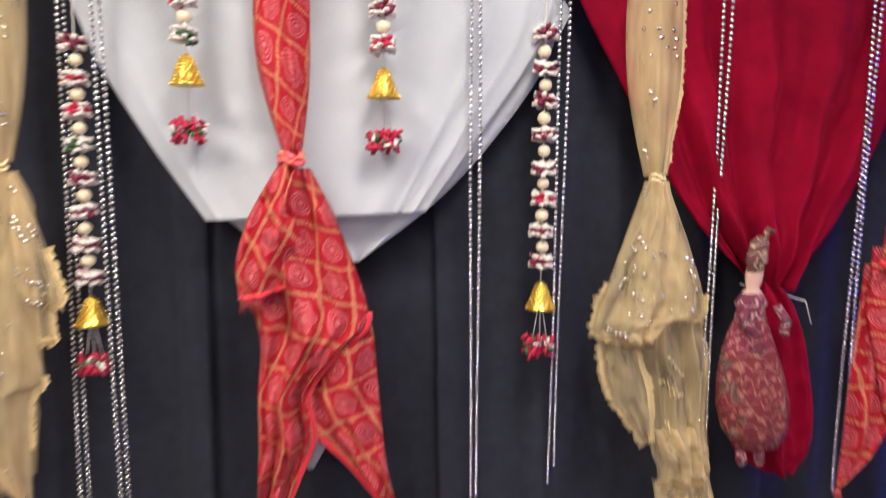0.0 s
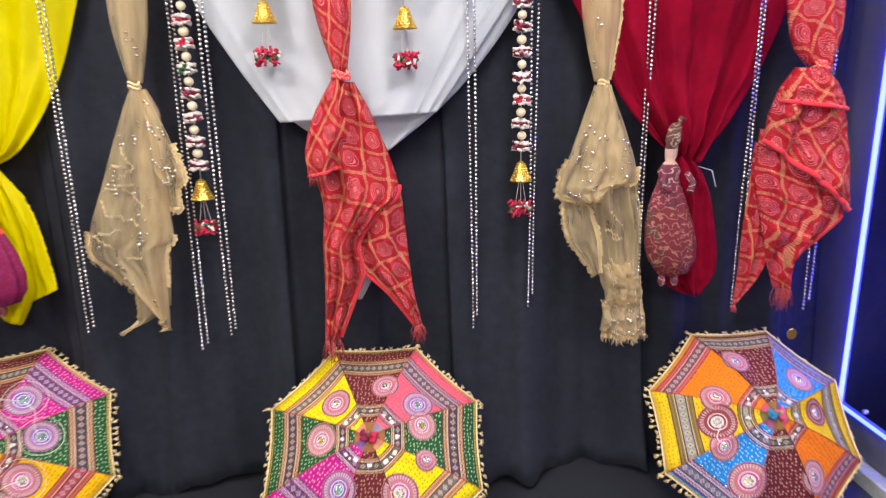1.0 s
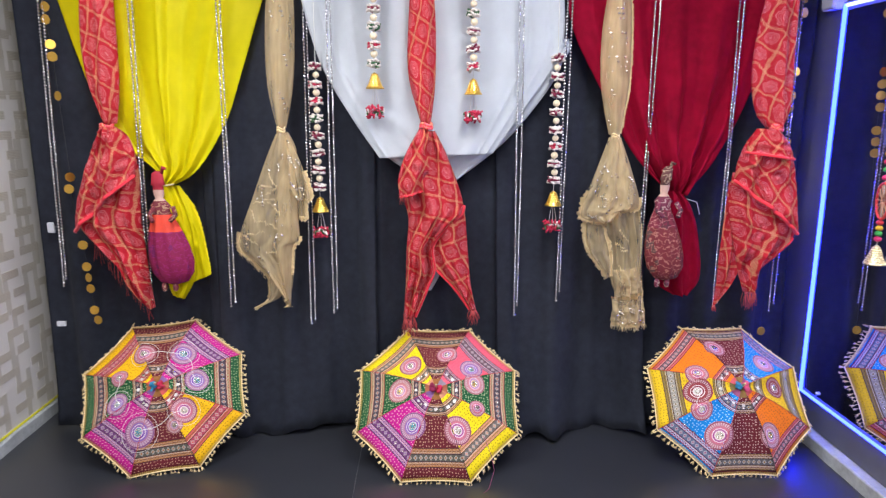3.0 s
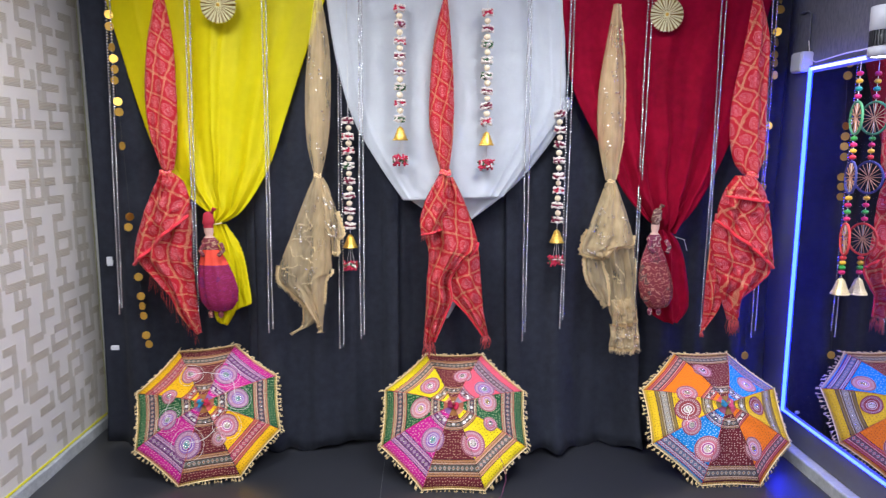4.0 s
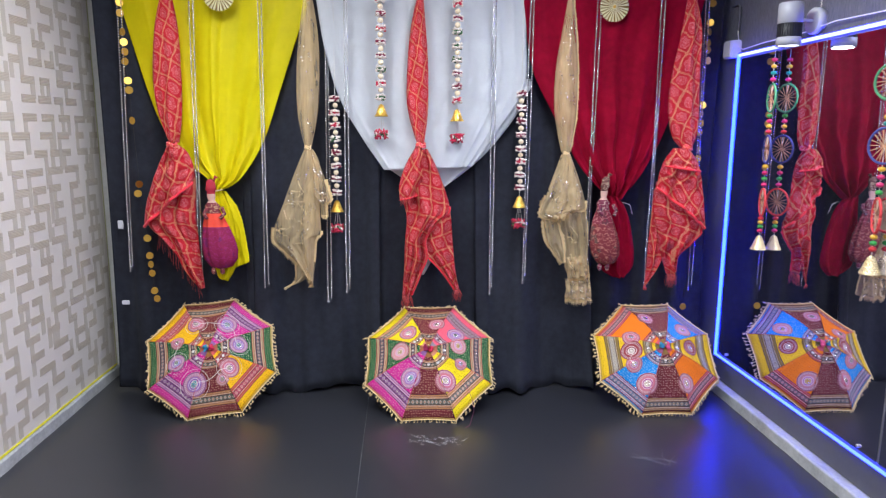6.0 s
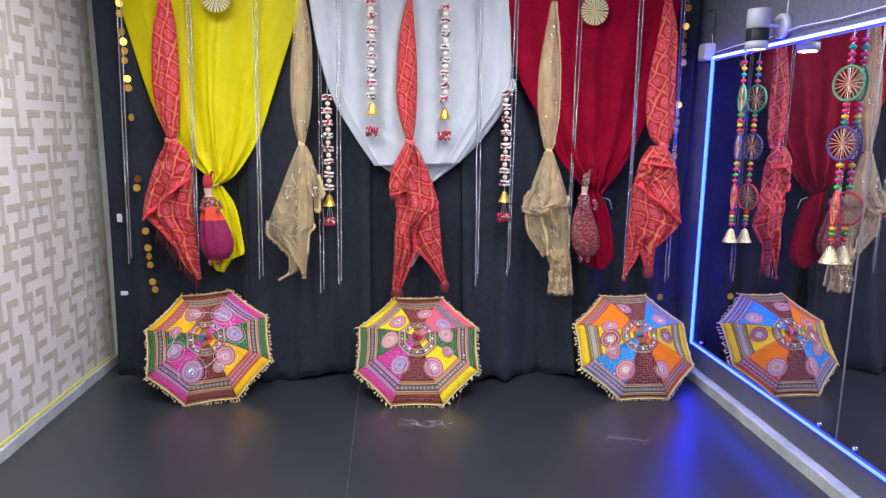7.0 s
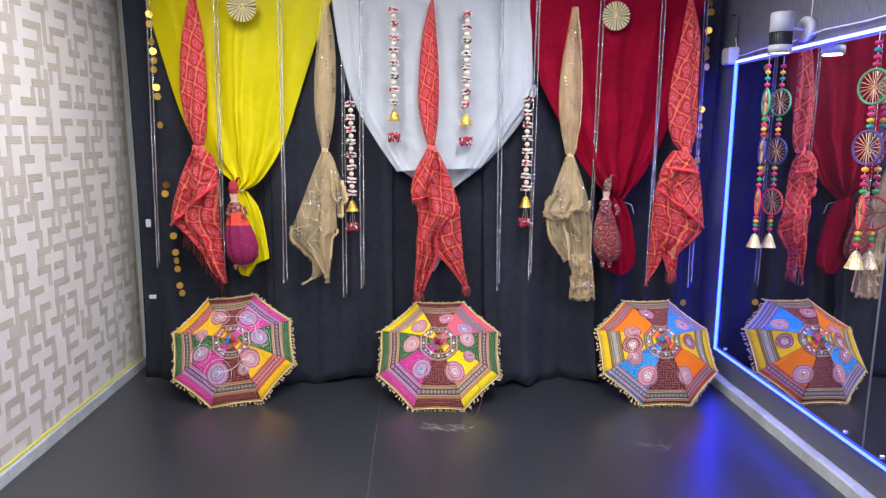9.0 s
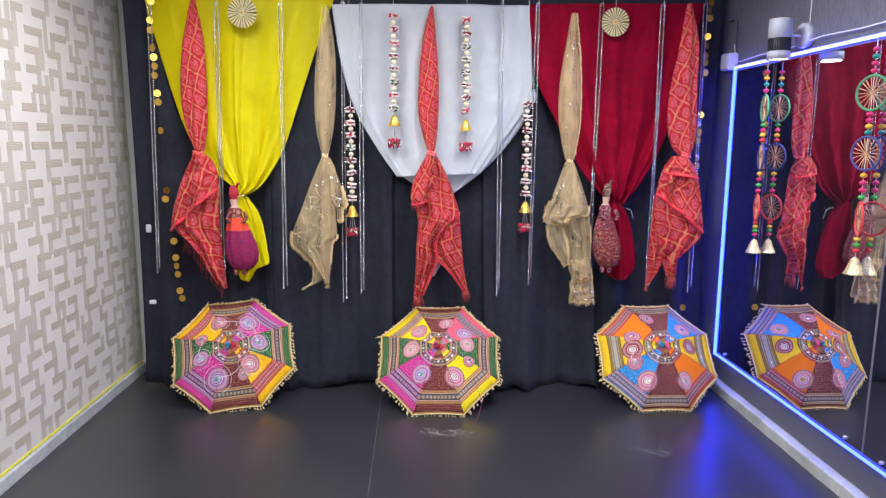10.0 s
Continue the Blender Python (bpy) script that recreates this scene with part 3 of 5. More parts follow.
def lace(points, seed, size=0.012, inside=None):
    """A frayed, scalloped strip of lace along a line, turned away from the point inside."""
    rnd = random.Random(seed)
    bm = bmesh.new()
    inside = inside or Vector((points[len(points) // 2].x + 0.05, points[0].y, points[0].z + 0.05))
    fine = []
    for a, b in zip(points, points[1:]):
        k = max(1, int((b - a).length / 0.004))
        fine += [a.lerp(b, q / k) for q in range(k)]
    rows = []
    for i, p in enumerate(fine):
        d = fine[min(i + 1, len(fine) - 1)] - fine[max(i - 1, 0)]
        out = Vector((d.z, 0, -d.x)).normalized() if d.length > 1e-6 else Vector((0, 0, -1))
        if out.dot(p - inside) < 0:
            out = -out
        w = size * (0.75 + 0.5 * noise.noise((i * 0.55, seed * 2.3, 0.0)) + 0.4 * noise.noise((i * 0.13, seed * 1.1, 4.0)) + rnd.uniform(-0.2, 0.25))
        rows.append([bm.verts.new(p - out * size * 0.5 + Vector((0, -0.003, 0))), bm.verts.new(p + out * w * 0.4 + Vector((0, rnd.uniform(-0.005, 0.0), 0))), bm.verts.new(p + out * w + Vector((0, rnd.uniform(-0.004, 0.003), 0)))])
    for a, b in zip(rows, rows[1:]):
        for q in (0, 1):
            bm.faces.new((a[q], a[q + 1], b[q + 1], b[q]))
    bmesh.ops.solidify(bm, geom=bm.faces[:], thickness=0.0012)
    return bm


def middle(edges):
    return sum(edges[3], Vector()) / len(edges[3])


bm, _ = sheet([(-1.727, 2.473), (-1.673, 2.237), (-1.545, 1.766), (-1.398, 1.484), (-1.234, 1.341), (-1.243, 1.286)],
              [(-0.580, 2.482), (-0.694, 2.191), (-0.815, 1.847), (-0.914, 1.564), (-1.050, 1.349), (-1.159, 1.279)], [1.70, 1.685, 1.615], 0.022, 3.6, 0.010, (0.35, 2.0), rows=50, cols=120, seed=4, creases=((0.49, 0.010, 0.012), (0.545, 0.007, 0.010), (0.12, 0.008, 0.03)), crumple=0.5)
tail, ey = sheet([(-1.230, 1.295), (-1.231, 1.132), (-1.231, 0.916), (-1.207, 0.762), (-1.165, 0.744)],
                [(-1.161, 1.288), (-1.113, 1.174), (-1.090, 1.060), (-1.085, 0.861), (-1.147, 0.732)], 1.60, 0.03, 1.6, 0.012, (1, 1), seed=6)
fold, ef = sheet([(-1.166, 1.279), (-1.145, 1.129), (-1.128, 0.948), (-1.124, 0.802)],
                 [(-1.138, 1.275), (-1.073, 1.158), (-1.043, 1.021), (-1.022, 0.846)], 1.622, 0.012, 1.2, 0.008, (1, 1), seed=7)
hung("draped_cloth", "bright yellow satin cloth gathered with a tie on the curtain", "drape", "gathered cloths", [
    ("upper_drape", bm, M["yellow"], ""), ("tail", tail, M["yellow"], ""), ("tail_fold", fold, M["yellow"], ""), ("scalloped_edge", lace(ef[1][6:], 31, 0.005, middle(ef)), M["yellow"], ""),
    ("tie", tube(bmesh.new(), [(-1.229, 1.575, 1.290), (-1.183, 1.55, 1.281), (-1.146, 1.575, 1.287)], 0.004), M["thread"], "twisted gold cord")])

bm, _ = sheet([(-0.589, 2.443), (-0.544, 2.130), (-0.461, 1.829), (-0.329, 1.590), (-0.201, 1.402)],
              [(0.629, 2.450), (0.640, 2.174), (0.634, 1.887), (0.472, 1.627), (0.326, 1.421)], [1.645, 1.62, 1.60], 0.024, 2.5, 0.006, (1.2, 0.8), rows=60, cols=110, seed=9, creases=((0.06, 0.008, 0.02), (0.93, 0.010, 0.02), (0.86, 0.006, 0.012)), crumple=1.3)
bm2, _ = sheet([(-0.417, 1.832), (-0.210, 1.449), (0.005, 1.306), (0.138, 1.295)],
               [(0.676, 1.941), (0.609, 1.750), (0.399, 1.485), (0.160, 1.292)], 1.652, 0.01, 2, 0.006, seed=10)
tip, _ = sheet([(-0.050, 1.058), (-0.032, 0.875), (0.022, 0.756)], [(0.130, 1.057), (0.095, 0.874), (0.037, 0.756)], 1.63, 0.01, 1, 0.004, rows=12, cols=10)
bunch, _ = sheet([(0.616, 1.938), (0.585, 1.887), (0.601, 1.828)], [(0.662, 1.938), (0.680, 1.904), (0.653, 1.849)], 1.625, 0.008, 3, 0.006, rows=14, cols=18, seed=3)
hung("draped_cloth", "white cotton cloth pinned in a wide swag on the curtain", "drape", "gathered cloths", [
    ("front_layer", bm, M["white"], ""), ("back_layer", bm2, M["white"], ""), ("tail_tip", tip, M["white"], ""), ("bunched_corner", bunch, M["white"], "")])

bm, _ = sheet([(0.613, 2.455), (0.630, 2.309), (0.676, 1.997), (0.803, 1.736), (0.965, 1.435), (1.129, 1.255)],
              [(1.721, 2.474), (1.647, 2.185), (1.565, 1.876), (1.491, 1.638), (1.353, 1.374), (1.225, 1.230)], [1.645, 1.60, 1.555], 0.02, 4.5, 0.014, (0.4, 2.2), rows=50, cols=90, seed=14, creases=((0.10, 0.012, 0.02), (0.20, 0.008, 0.015)), crumple=1.3)
tail, _ = sheet([(1.123, 1.260), (1.110, 1.098), (1.096, 0.916), (1.122, 0.805), (1.199, 0.750)],
                [(1.201, 1.250), (1.262, 1.171), (1.306, 1.025), (1.327, 0.834), (1.273, 0.749)], 1.55, 0.03, 2.2, 0.012, seed=16)
hung("draped_cloth", "crimson velvet cloth gathered with a tie on the curtain", "drape", "gathered cloths", [
    ("upper_drape", bm, M["velvet"], ""), ("tail", tail, M["velvet"], ""),
    ("tie", tube(bmesh.new(), [(1.123, 1.575, 1.240), (1.177, 1.55, 1.213), (1.241, 1.56, 1.211), (1.285, 1.55, 1.197), (1.303, 1.55, 1.139)], 0.0016), M["cord"], "pale cord with loose ends")])


# ---- knotted red scarves ----
def knot(x, y, z, w, thick=0.008):
    bm = bmesh.new()
    lay = bm.loops.layers.uv.new("uv")
    for dz, r in ((-0.006, 0.5), (0.006, 0.46)):
        ring = [Vector((x + w * r * math.cos(a), y - 0.008 + 0.5 * w * math.sin(a), z + dz + 0.006 * math.sin(2 * a))) for a in np.linspace(0, 2 * math.pi, 15)]
        tube(bm, ring, thick, 8)
    for f in bm.faces:
        for loop in f.loops:
            loop[lay].uv = (loop.vert.co.x * 3, loop.vert.co.z * 3)
    return bm


RED = "knotted red tie-dyed scarf with gold checks"
# over the yellow cloth
up, _ = sheet([(-1.415, 2.450), (-1.476, 2.211), (-1.500, 1.919), (-1.482, 1.721), (-1.432, 1.560)],
              [(-1.390, 2.450), (-1.350, 2.212), (-1.342, 1.953), (-1.351, 1.722), (-1.377, 1.560)], [1.60, 1.575, 1.575], 0.045, 1.6, 0.007, (1, 1.4), 0.25, seed=21)
low, e1 = sheet([(-1.422, 1.546), (-1.494, 1.417), (-1.561, 1.210), (-1.583, 1.088), (-1.470, 0.964), (-1.304, 0.701)],
                [(-1.378, 1.547), (-1.321, 1.486), (-1.294, 1.349), (-1.302, 1.140), (-1.292, 0.928), (-1.276, 0.701)], [1.565, 1.56, 1.57], 0.06, 2.4, 0.024, (0.7, 1), 0.5, rows=60, cols=50, seed=22, spread=1.1, crumple=1.7)
flap, e2 = sheet([(-1.429, 1.546), (-1.505, 1.400), (-1.569, 1.203), (-1.587, 1.077)],
                 [(-1.381, 1.547), (-1.323, 1.499), (-1.287, 1.417), (-1.298, 1.331)], [1.56, 1.53, 1.515], 0.055, 1.8, 0.018, (0.8, 1), 0.2, rows=50, seed=23, crumple=1.5)
s1, _ = hung("scarf", RED + " over the yellow cloth", "scarf", "red scarves", [
    ("upper_cloth", up, M["red"], ""), ("lower_cloth", low, M["red"], ""), ("folded_flap", flap, M["red"], ""),
    ("knot", knot(-1.408, 1.55, 1.546, 0.05), M["red"], ""),
    ("hem", hem(e2[2], 0.009), M["hem_red"], "plain red hem"),
    ("fringe", fringe(e1[0][36:], 0.085, 0.008, seed=2), M["red_thread"], "loose pinkish fringe")])
# over the white cloth
up, _ = sheet([(0.012, 2.431), (-0.038, 2.224), (-0.062, 1.962), (-0.060, 1.761), (-0.008, 1.564)],
              [(0.029, 2.431), (0.046, 2.225), (0.060, 1.996), (0.058, 1.745), (0.037, 1.564)], [1.60, 1.56, 1.55], 0.045, 1.5, 0.008, (1, 1.4), 0.25, seed=31)
lt, e1 = sheet([(0.010, 1.529), (-0.043, 1.461), (-0.093, 1.362), (-0.088, 1.225), (-0.069, 1.125), (-0.080, 0.972), (-0.086, 0.805), (-0.097, 0.656)],
               [(0.056, 1.528), (0.118, 1.399), (0.187, 1.184), (0.125, 1.105), (0.043, 0.997), (0.051, 0.882), (0.017, 0.791), (-0.041, 0.649)], [1.545, 1.525, 1.55], 0.05, 2.2, 0.023, (0.7, 1), 0.45, rows=70, cols=50, seed=32, spread=1.1, crumple=1.6)
rt, e2 = sheet([(0.068, 1.162), (0.017, 0.997), (0.026, 0.920), (0.138, 0.797), (0.221, 0.679)],
               [(0.149, 1.250), (0.192, 1.161), (0.208, 0.996), (0.224, 0.816), (0.251, 0.682)], [1.56, 1.55, 1.555], 0.03, 1.4, 0.016, (0.7, 1), 0.9, rows=50, cols=36, seed=33, crumple=1.2)
flap, e3 = sheet([(-0.012, 1.544), (-0.081, 1.420), (-0.113, 1.310), (-0.103, 1.233)],
                 [(0.022, 1.544), (0.040, 1.455), (0.040, 1.345), (0.002, 1.261)], [1.535, 1.505, 1.50], 0.045, 1.5, 0.013, (0.8, 1), 0.1, rows=36, seed=34, crumple=1.3)
s2, _ = hung("scarf", RED + " over the white cloth", "scarf", "red scarves", [
    ("upper_cloth", up, M["red"], ""), ("long_tail", lt, M["red"], ""), ("short_tail", rt, M["red"], ""), ("folded_flap", flap, M["red"], ""),
    ("knot", knot(0.016, 1.53, 1.550, 0.05), M["red"], ""),
    ("hem", hem(e1[1][26:], 0.009), M["hem_red"], "plain red hem"), ("hem", hem(e2[0][18:], 0.008), M["hem_red"], "plain red hem"), ("hem", hem(e3[2], 0.006), M["hem_red"], "plain red hem"),
    ("fringe", fringe(e3[0][-6:] + e3[2][:20], 0.035, 0.005, seed=5), M["red_thread"], ""), ("fringe", fringe(e1[2], 0.080, 0.009, seed=3, spread=0.022), M["red_thread"], ""), ("fringe", fringe(e2[2], 0.070, 0.009, seed=4, spread=0.022), M["red_thread"], "")])
# over the velvet
SLANT = (1.575, -0.40)
up, _ = sheet([(1.552, 2.445), (1.537, 2.340), (1.512, 2.164), (1.483, 2.007), (1.466, 1.847), (1.469, 1.708), (1.493, 1.602), (1.533, 1.544)],
              [(1.576, 2.443), (1.600, 2.314), (1.620, 2.181), (1.619, 2.003), (1.622, 1.844), (1.625, 1.707), (1.620, 1.614), (1.599, 1.544)], [1.50, 1.465, 1.45], 0.05, 1.8, 0.009, (1, 1.6), 0.15, seed=41, lean=SLANT)
low, e1 = sheet([(1.424, 1.294), (1.413, 1.067), (1.407, 0.932), (1.407, 0.823), (1.401, 0.696)],
                [(1.482, 1.296), (1.493, 1.058), (1.492, 0.897), (1.461, 0.799), (1.408, 0.696)], [1.475, 1.47, 1.475], 0.02, 1.6, 0.012, (0.7, 1), 0.75, rows=50, cols=36, seed=42, lean=SLANT)
mid, e2 = sheet([(1.427, 1.340), (1.417, 1.188), (1.434, 1.069), (1.464, 0.935), (1.495, 0.829), (1.509, 0.782)],
                [(1.526, 1.343), (1.624, 1.196), (1.682, 1.074), (1.620, 0.971), (1.566, 0.901), (1.560, 0.796)], [1.455, 1.44, 1.46], 0.04, 2.0, 0.020, (0.7, 1), 0.35, rows=60, cols=44, seed=43, crumple=1.7, lean=SLANT)
front, e3 = sheet([(1.495, 1.540), (1.442, 1.452), (1.422, 1.373), (1.419, 1.305)],
                  [(1.570, 1.541), (1.634, 1.429), (1.659, 1.288), (1.684, 1.074)], [1.44, 1.415, 1.415], 0.045, 1.6, 0.018, (0.7, 1.1), -0.25, rows=50, cols=44, seed=45, crumple=1.6, lean=SLANT)
flap, e4 = sheet([(1.493, 1.540), (1.452, 1.481), (1.443, 1.436)],
                 [(1.570, 1.541), (1.607, 1.477), (1.629, 1.409)], [1.43, 1.395, 1.39], 0.045, 1.4, 0.014, (0.8, 1), 0.0, rows=30, seed=44, lean=SLANT)
s3, _ = hung("scarf", RED + " over the crimson velvet", "scarf", "red scarves", [
    ("upper_cloth", up, M["red"], ""), ("back_tail", low, M["red"], ""), ("lower_cloth", mid, M["red"], ""), ("front_fold", front, M["red"], ""), ("folded_flap", flap, M["red"], ""),
    ("knot", knot(1.566, 1.44, 1.544, 0.050), M["red"], ""),
    ("hem", hem(e4[2], 0.007), M["hem_red"], "plain red hem"), ("hem", hem(e3[2], 0.009), M["hem_red"], "plain red hem"), ("hem", hem(e2[1][32:], 0.007), M["hem_red"], "plain red hem"),
    ("fringe", fringe(e2[2], 0.075, 0.009, seed=6, spread=0.022), M["red_thread"], ""), ("fringe", fringe(e1[2], 0.03, 0.004, seed=7), M["red_thread"], "")])


# ---- gold net scarves ----
def sequins(edges, cols, count, seed, rows=(0.1, 0.92)):
    """Small round sequins stitched on the front of a sheet, singly and in short rows."""
    rnd = random.Random(seed)
    bm = bmesh.new()
    pts = edges[3]
    n_rows = len(pts) // (cols + 1)
    for k in range(count):
        i, j = int((n_rows - 1) * rnd.uniform(*rows)), int(cols * rnd.uniform(0.1, 0.9))
        for q in range(rnd.choice((1, 1, 1, 3, 4, 5))):
            c = pts[min(i + (q // 2), n_rows - 1) * (cols + 1) + min(j + q, cols - 1)] + Vector((0, -0.003, 0))
            lathe(bm, [(0.0048, 0), (0.0048, 0.0008)], 8, Matrix.Translation(c) @ pose(0, 0, 0, 90 + rnd.uniform(-25, 25), 0, rnd.uniform(-30, 30)))
    return bm


def embroidery(edges, cols, count, seed):
    """Thin stitched zigzag lines on the front of a sheet."""
    rnd = random.Random(seed)
    bm = bmesh.new()
    pts = edges[3]
    n_rows = len(pts) // (cols + 1)
    for k in range(count):
        i, j = int(n_rows * rnd.uniform(0.15, 0.8)), int(cols * rnd.uniform(0.05, 0.5))
        slope = rnd.uniform(-0.2, 0.5)
        line = []
        for q in range(rnd.randint(10, 18)):
            row, col = min(max(int(i + slope * q), 0), n_rows - 1), min(j + q, cols - 1)
            line.append(pts[row * (cols + 1) + col] + Vector((0, -0.0035, 0.005 * (-1) ** q)))
        tube(bm, line, 0.0014, 4)
    return bm


NET = "sheer gold net scarf with sequins and lace"
up, eu = sheet([(-0.638, 2.421), (-0.674, 2.189), (-0.697, 1.959), (-0.697, 1.725), (-0.661, 1.541)],
               [(-0.604, 2.421), (-0.570, 2.190), (-0.565, 1.960), (-0.581, 1.726), (-0.620, 1.541)], [1.60, 1.585, 1.575], 0.045, 2, 0.003, (1, 1.2), seed=51)
inner, _ = sheet([(-0.630, 2.418), (-0.666, 2.093), (-0.676, 1.759), (-0.657, 1.541)], [(-0.614, 2.419), (-0.595, 2.094), (-0.603, 1.760), (-0.626, 1.541)], [1.61, 1.60, 1.585], 0.02, 4, 0.008, seed=52)
low, el = sheet([(-0.664, 1.523), (-0.719, 1.400), (-0.786, 1.226), (-0.862, 1.012), (-0.797, 0.922), (-0.730, 0.851), (-0.651, 0.753)],
                [(-0.612, 1.523), (-0.575, 1.436), (-0.583, 1.300), (-0.578, 1.124), (-0.578, 1.023), (-0.612, 0.978), (-0.637, 0.694)], [1.575, 1.55, 1.575], 0.035, 1.8, 0.012, (0.6, 1), rows=60, cols=50, seed=53, crumple=1.4)
inl, ei = sheet([(-0.652, 1.523), (-0.672, 1.320), (-0.676, 1.080), (-0.690, 0.900), (-0.672, 0.790)],
                [(-0.616, 1.523), (-0.590, 1.330), (-0.584, 1.120), (-0.604, 0.960), (-0.630, 0.780)], [1.585, 1.57, 1.59], 0.015, 3.5, 0.010, (0.6, 1), rows=50, cols=40, seed=54)
side, es = sheet([(-0.640, 1.523), (-0.612, 1.376), (-0.607, 1.264), (-0.578, 1.214), (-0.573, 1.137)],
                 [(-0.612, 1.523), (-0.545, 1.357), (-0.516, 1.236), (-0.539, 1.208), (-0.538, 1.133)], [1.565, 1.535, 1.535], 0.020, 2.5, 0.010, (0.6, 1.2), rows=40, cols=26, seed=57)
tl, et = sheet([(-0.735, 0.866), (-0.741, 0.740), (-0.811, 0.688)], [(-0.640, 0.868), (-0.677, 0.752), (-0.793, 0.693)], 1.575, 0.012, 1.5, 0.006, rows=20, cols=14, seed=55)
hung("scarf", NET + ", beside the yellow cloth", "scarf", "gold net scarves", [
    ("upper_cloth", up, M["net"], ""), ("inner_layer", inner, M["net"], ""), ("lower_cloth", low, M["net"], ""), ("lower_inner_layer", inl, M["net"], ""), ("side_fold", side, M["net"], ""),
    ("tie", knot(-0.640, 1.56, 1.534, 0.034, 0.004), M["net_hem"], ""),
    ("corner_tail", tl, M["net"], ""), ("lace_edge", lace(el[0][33:] + el[2], 3, 0.020, middle(el)), M["net_hem"], ""), ("fringe", fringe(el[0][33:], 0.030, 0.003, seed=9), M["net_hem"], ""), ("lace_edge", lace(et[0] + et[2], 4, 0.010, middle(et)), M["net_hem"], ""),
    ("lace_edge", lace(es[1][18:] + es[2][::-1], 5, 0.016, middle(es)), M["net_hem"], ""), ("fringe", fringe(es[1][22:32], 0.022, 0.003, seed=12), M["net_hem"], ""), ("lace_edge", lace(el[1][34:50], 6, 0.012, middle(el)), M["net_hem"], ""),
    ("embroidery", embroidery(el, 50, 11, 71), M["net_hem"], ""), ("sequin_work", sequins(el, 50, 32, 7), M["sequin"], "shiny silver sequins"), ("sequin_work", sequins(es, 26, 22, 27), M["sequin"], "shiny silver sequins"), ("sequin_work", sequins(eu, 36, 16, 8), M["sequin"], "shiny silver sequins")])

up, eu = sheet([(0.874, 2.399), (0.840, 2.202), (0.806, 1.969), (0.807, 1.732), (0.852, 1.510)],
               [(0.902, 2.399), (0.926, 2.203), (0.940, 1.970), (0.938, 1.732), (0.902, 1.510)], [1.60, 1.575, 1.55], 0.045, 2, 0.003, (1, 1.2), seed=61)
inner, _ = sheet([(0.883, 2.396), (0.845, 2.105), (0.835, 1.767), (0.865, 1.510)], [(0.899, 2.396), (0.913, 2.106), (0.918, 1.767), (0.899, 1.510)], [1.61, 1.59, 1.565], 0.02, 4, 0.008, seed=62)
veil, ev = sheet([(0.850, 1.500), (0.782, 1.321), (0.726, 1.163), (0.751, 1.125), (0.828, 1.109)],
                 [(0.906, 1.500), (0.964, 1.334), (1.001, 1.188), (0.940, 1.168), (0.851, 1.112)], [1.54, 1.51, 1.505], 0.045, 2.4, 0.012, (0.6, 1.2), rows=50, cols=40, seed=64, crumple=1.6)
low, el = sheet([(0.858, 1.500), (0.849, 1.293), (0.838, 1.100), (0.880, 0.972), (0.894, 0.822), (0.917, 0.753), (0.902, 0.621)],
                [(0.902, 1.500), (0.966, 1.306), (1.005, 1.173), (1.027, 1.025), (1.029, 0.889), (1.048, 0.752), (1.066, 0.619)], [1.555, 1.54, 1.55], 0.035, 2.2, 0.013, (0.6, 1), rows=60, cols=50, seed=63, crumple=2.0)
fr1, ef1 = sheet([(0.751, 1.129), (0.756, 1.042), (0.780, 0.968), (0.830, 0.900), (0.878, 0.836)], [(0.838, 1.109), (0.852, 1.055), (0.873, 0.988), (0.883, 0.920), (0.889, 0.841)], [1.525, 1.515, 1.53], 0.010, 1.4, 0.008, rows=34, cols=18, seed=65)
fr2, ef2 = sheet([(0.895, 0.879), (0.912, 0.797), (0.908, 0.742)], [(1.027, 0.899), (1.027, 0.837), (1.038, 0.768)], [1.535, 1.505, 1.515], 0.03, 3.2, 0.014, rows=30, cols=30, seed=66)
fr3, ef3 = sheet([(0.898, 0.745), (0.900, 0.690), (0.898, 0.622)], [(1.042, 0.765), (1.052, 0.700), (1.062, 0.618)], [1.535, 1.505, 1.515], 0.03, 3.0, 0.014, rows=30, cols=30, seed=67)
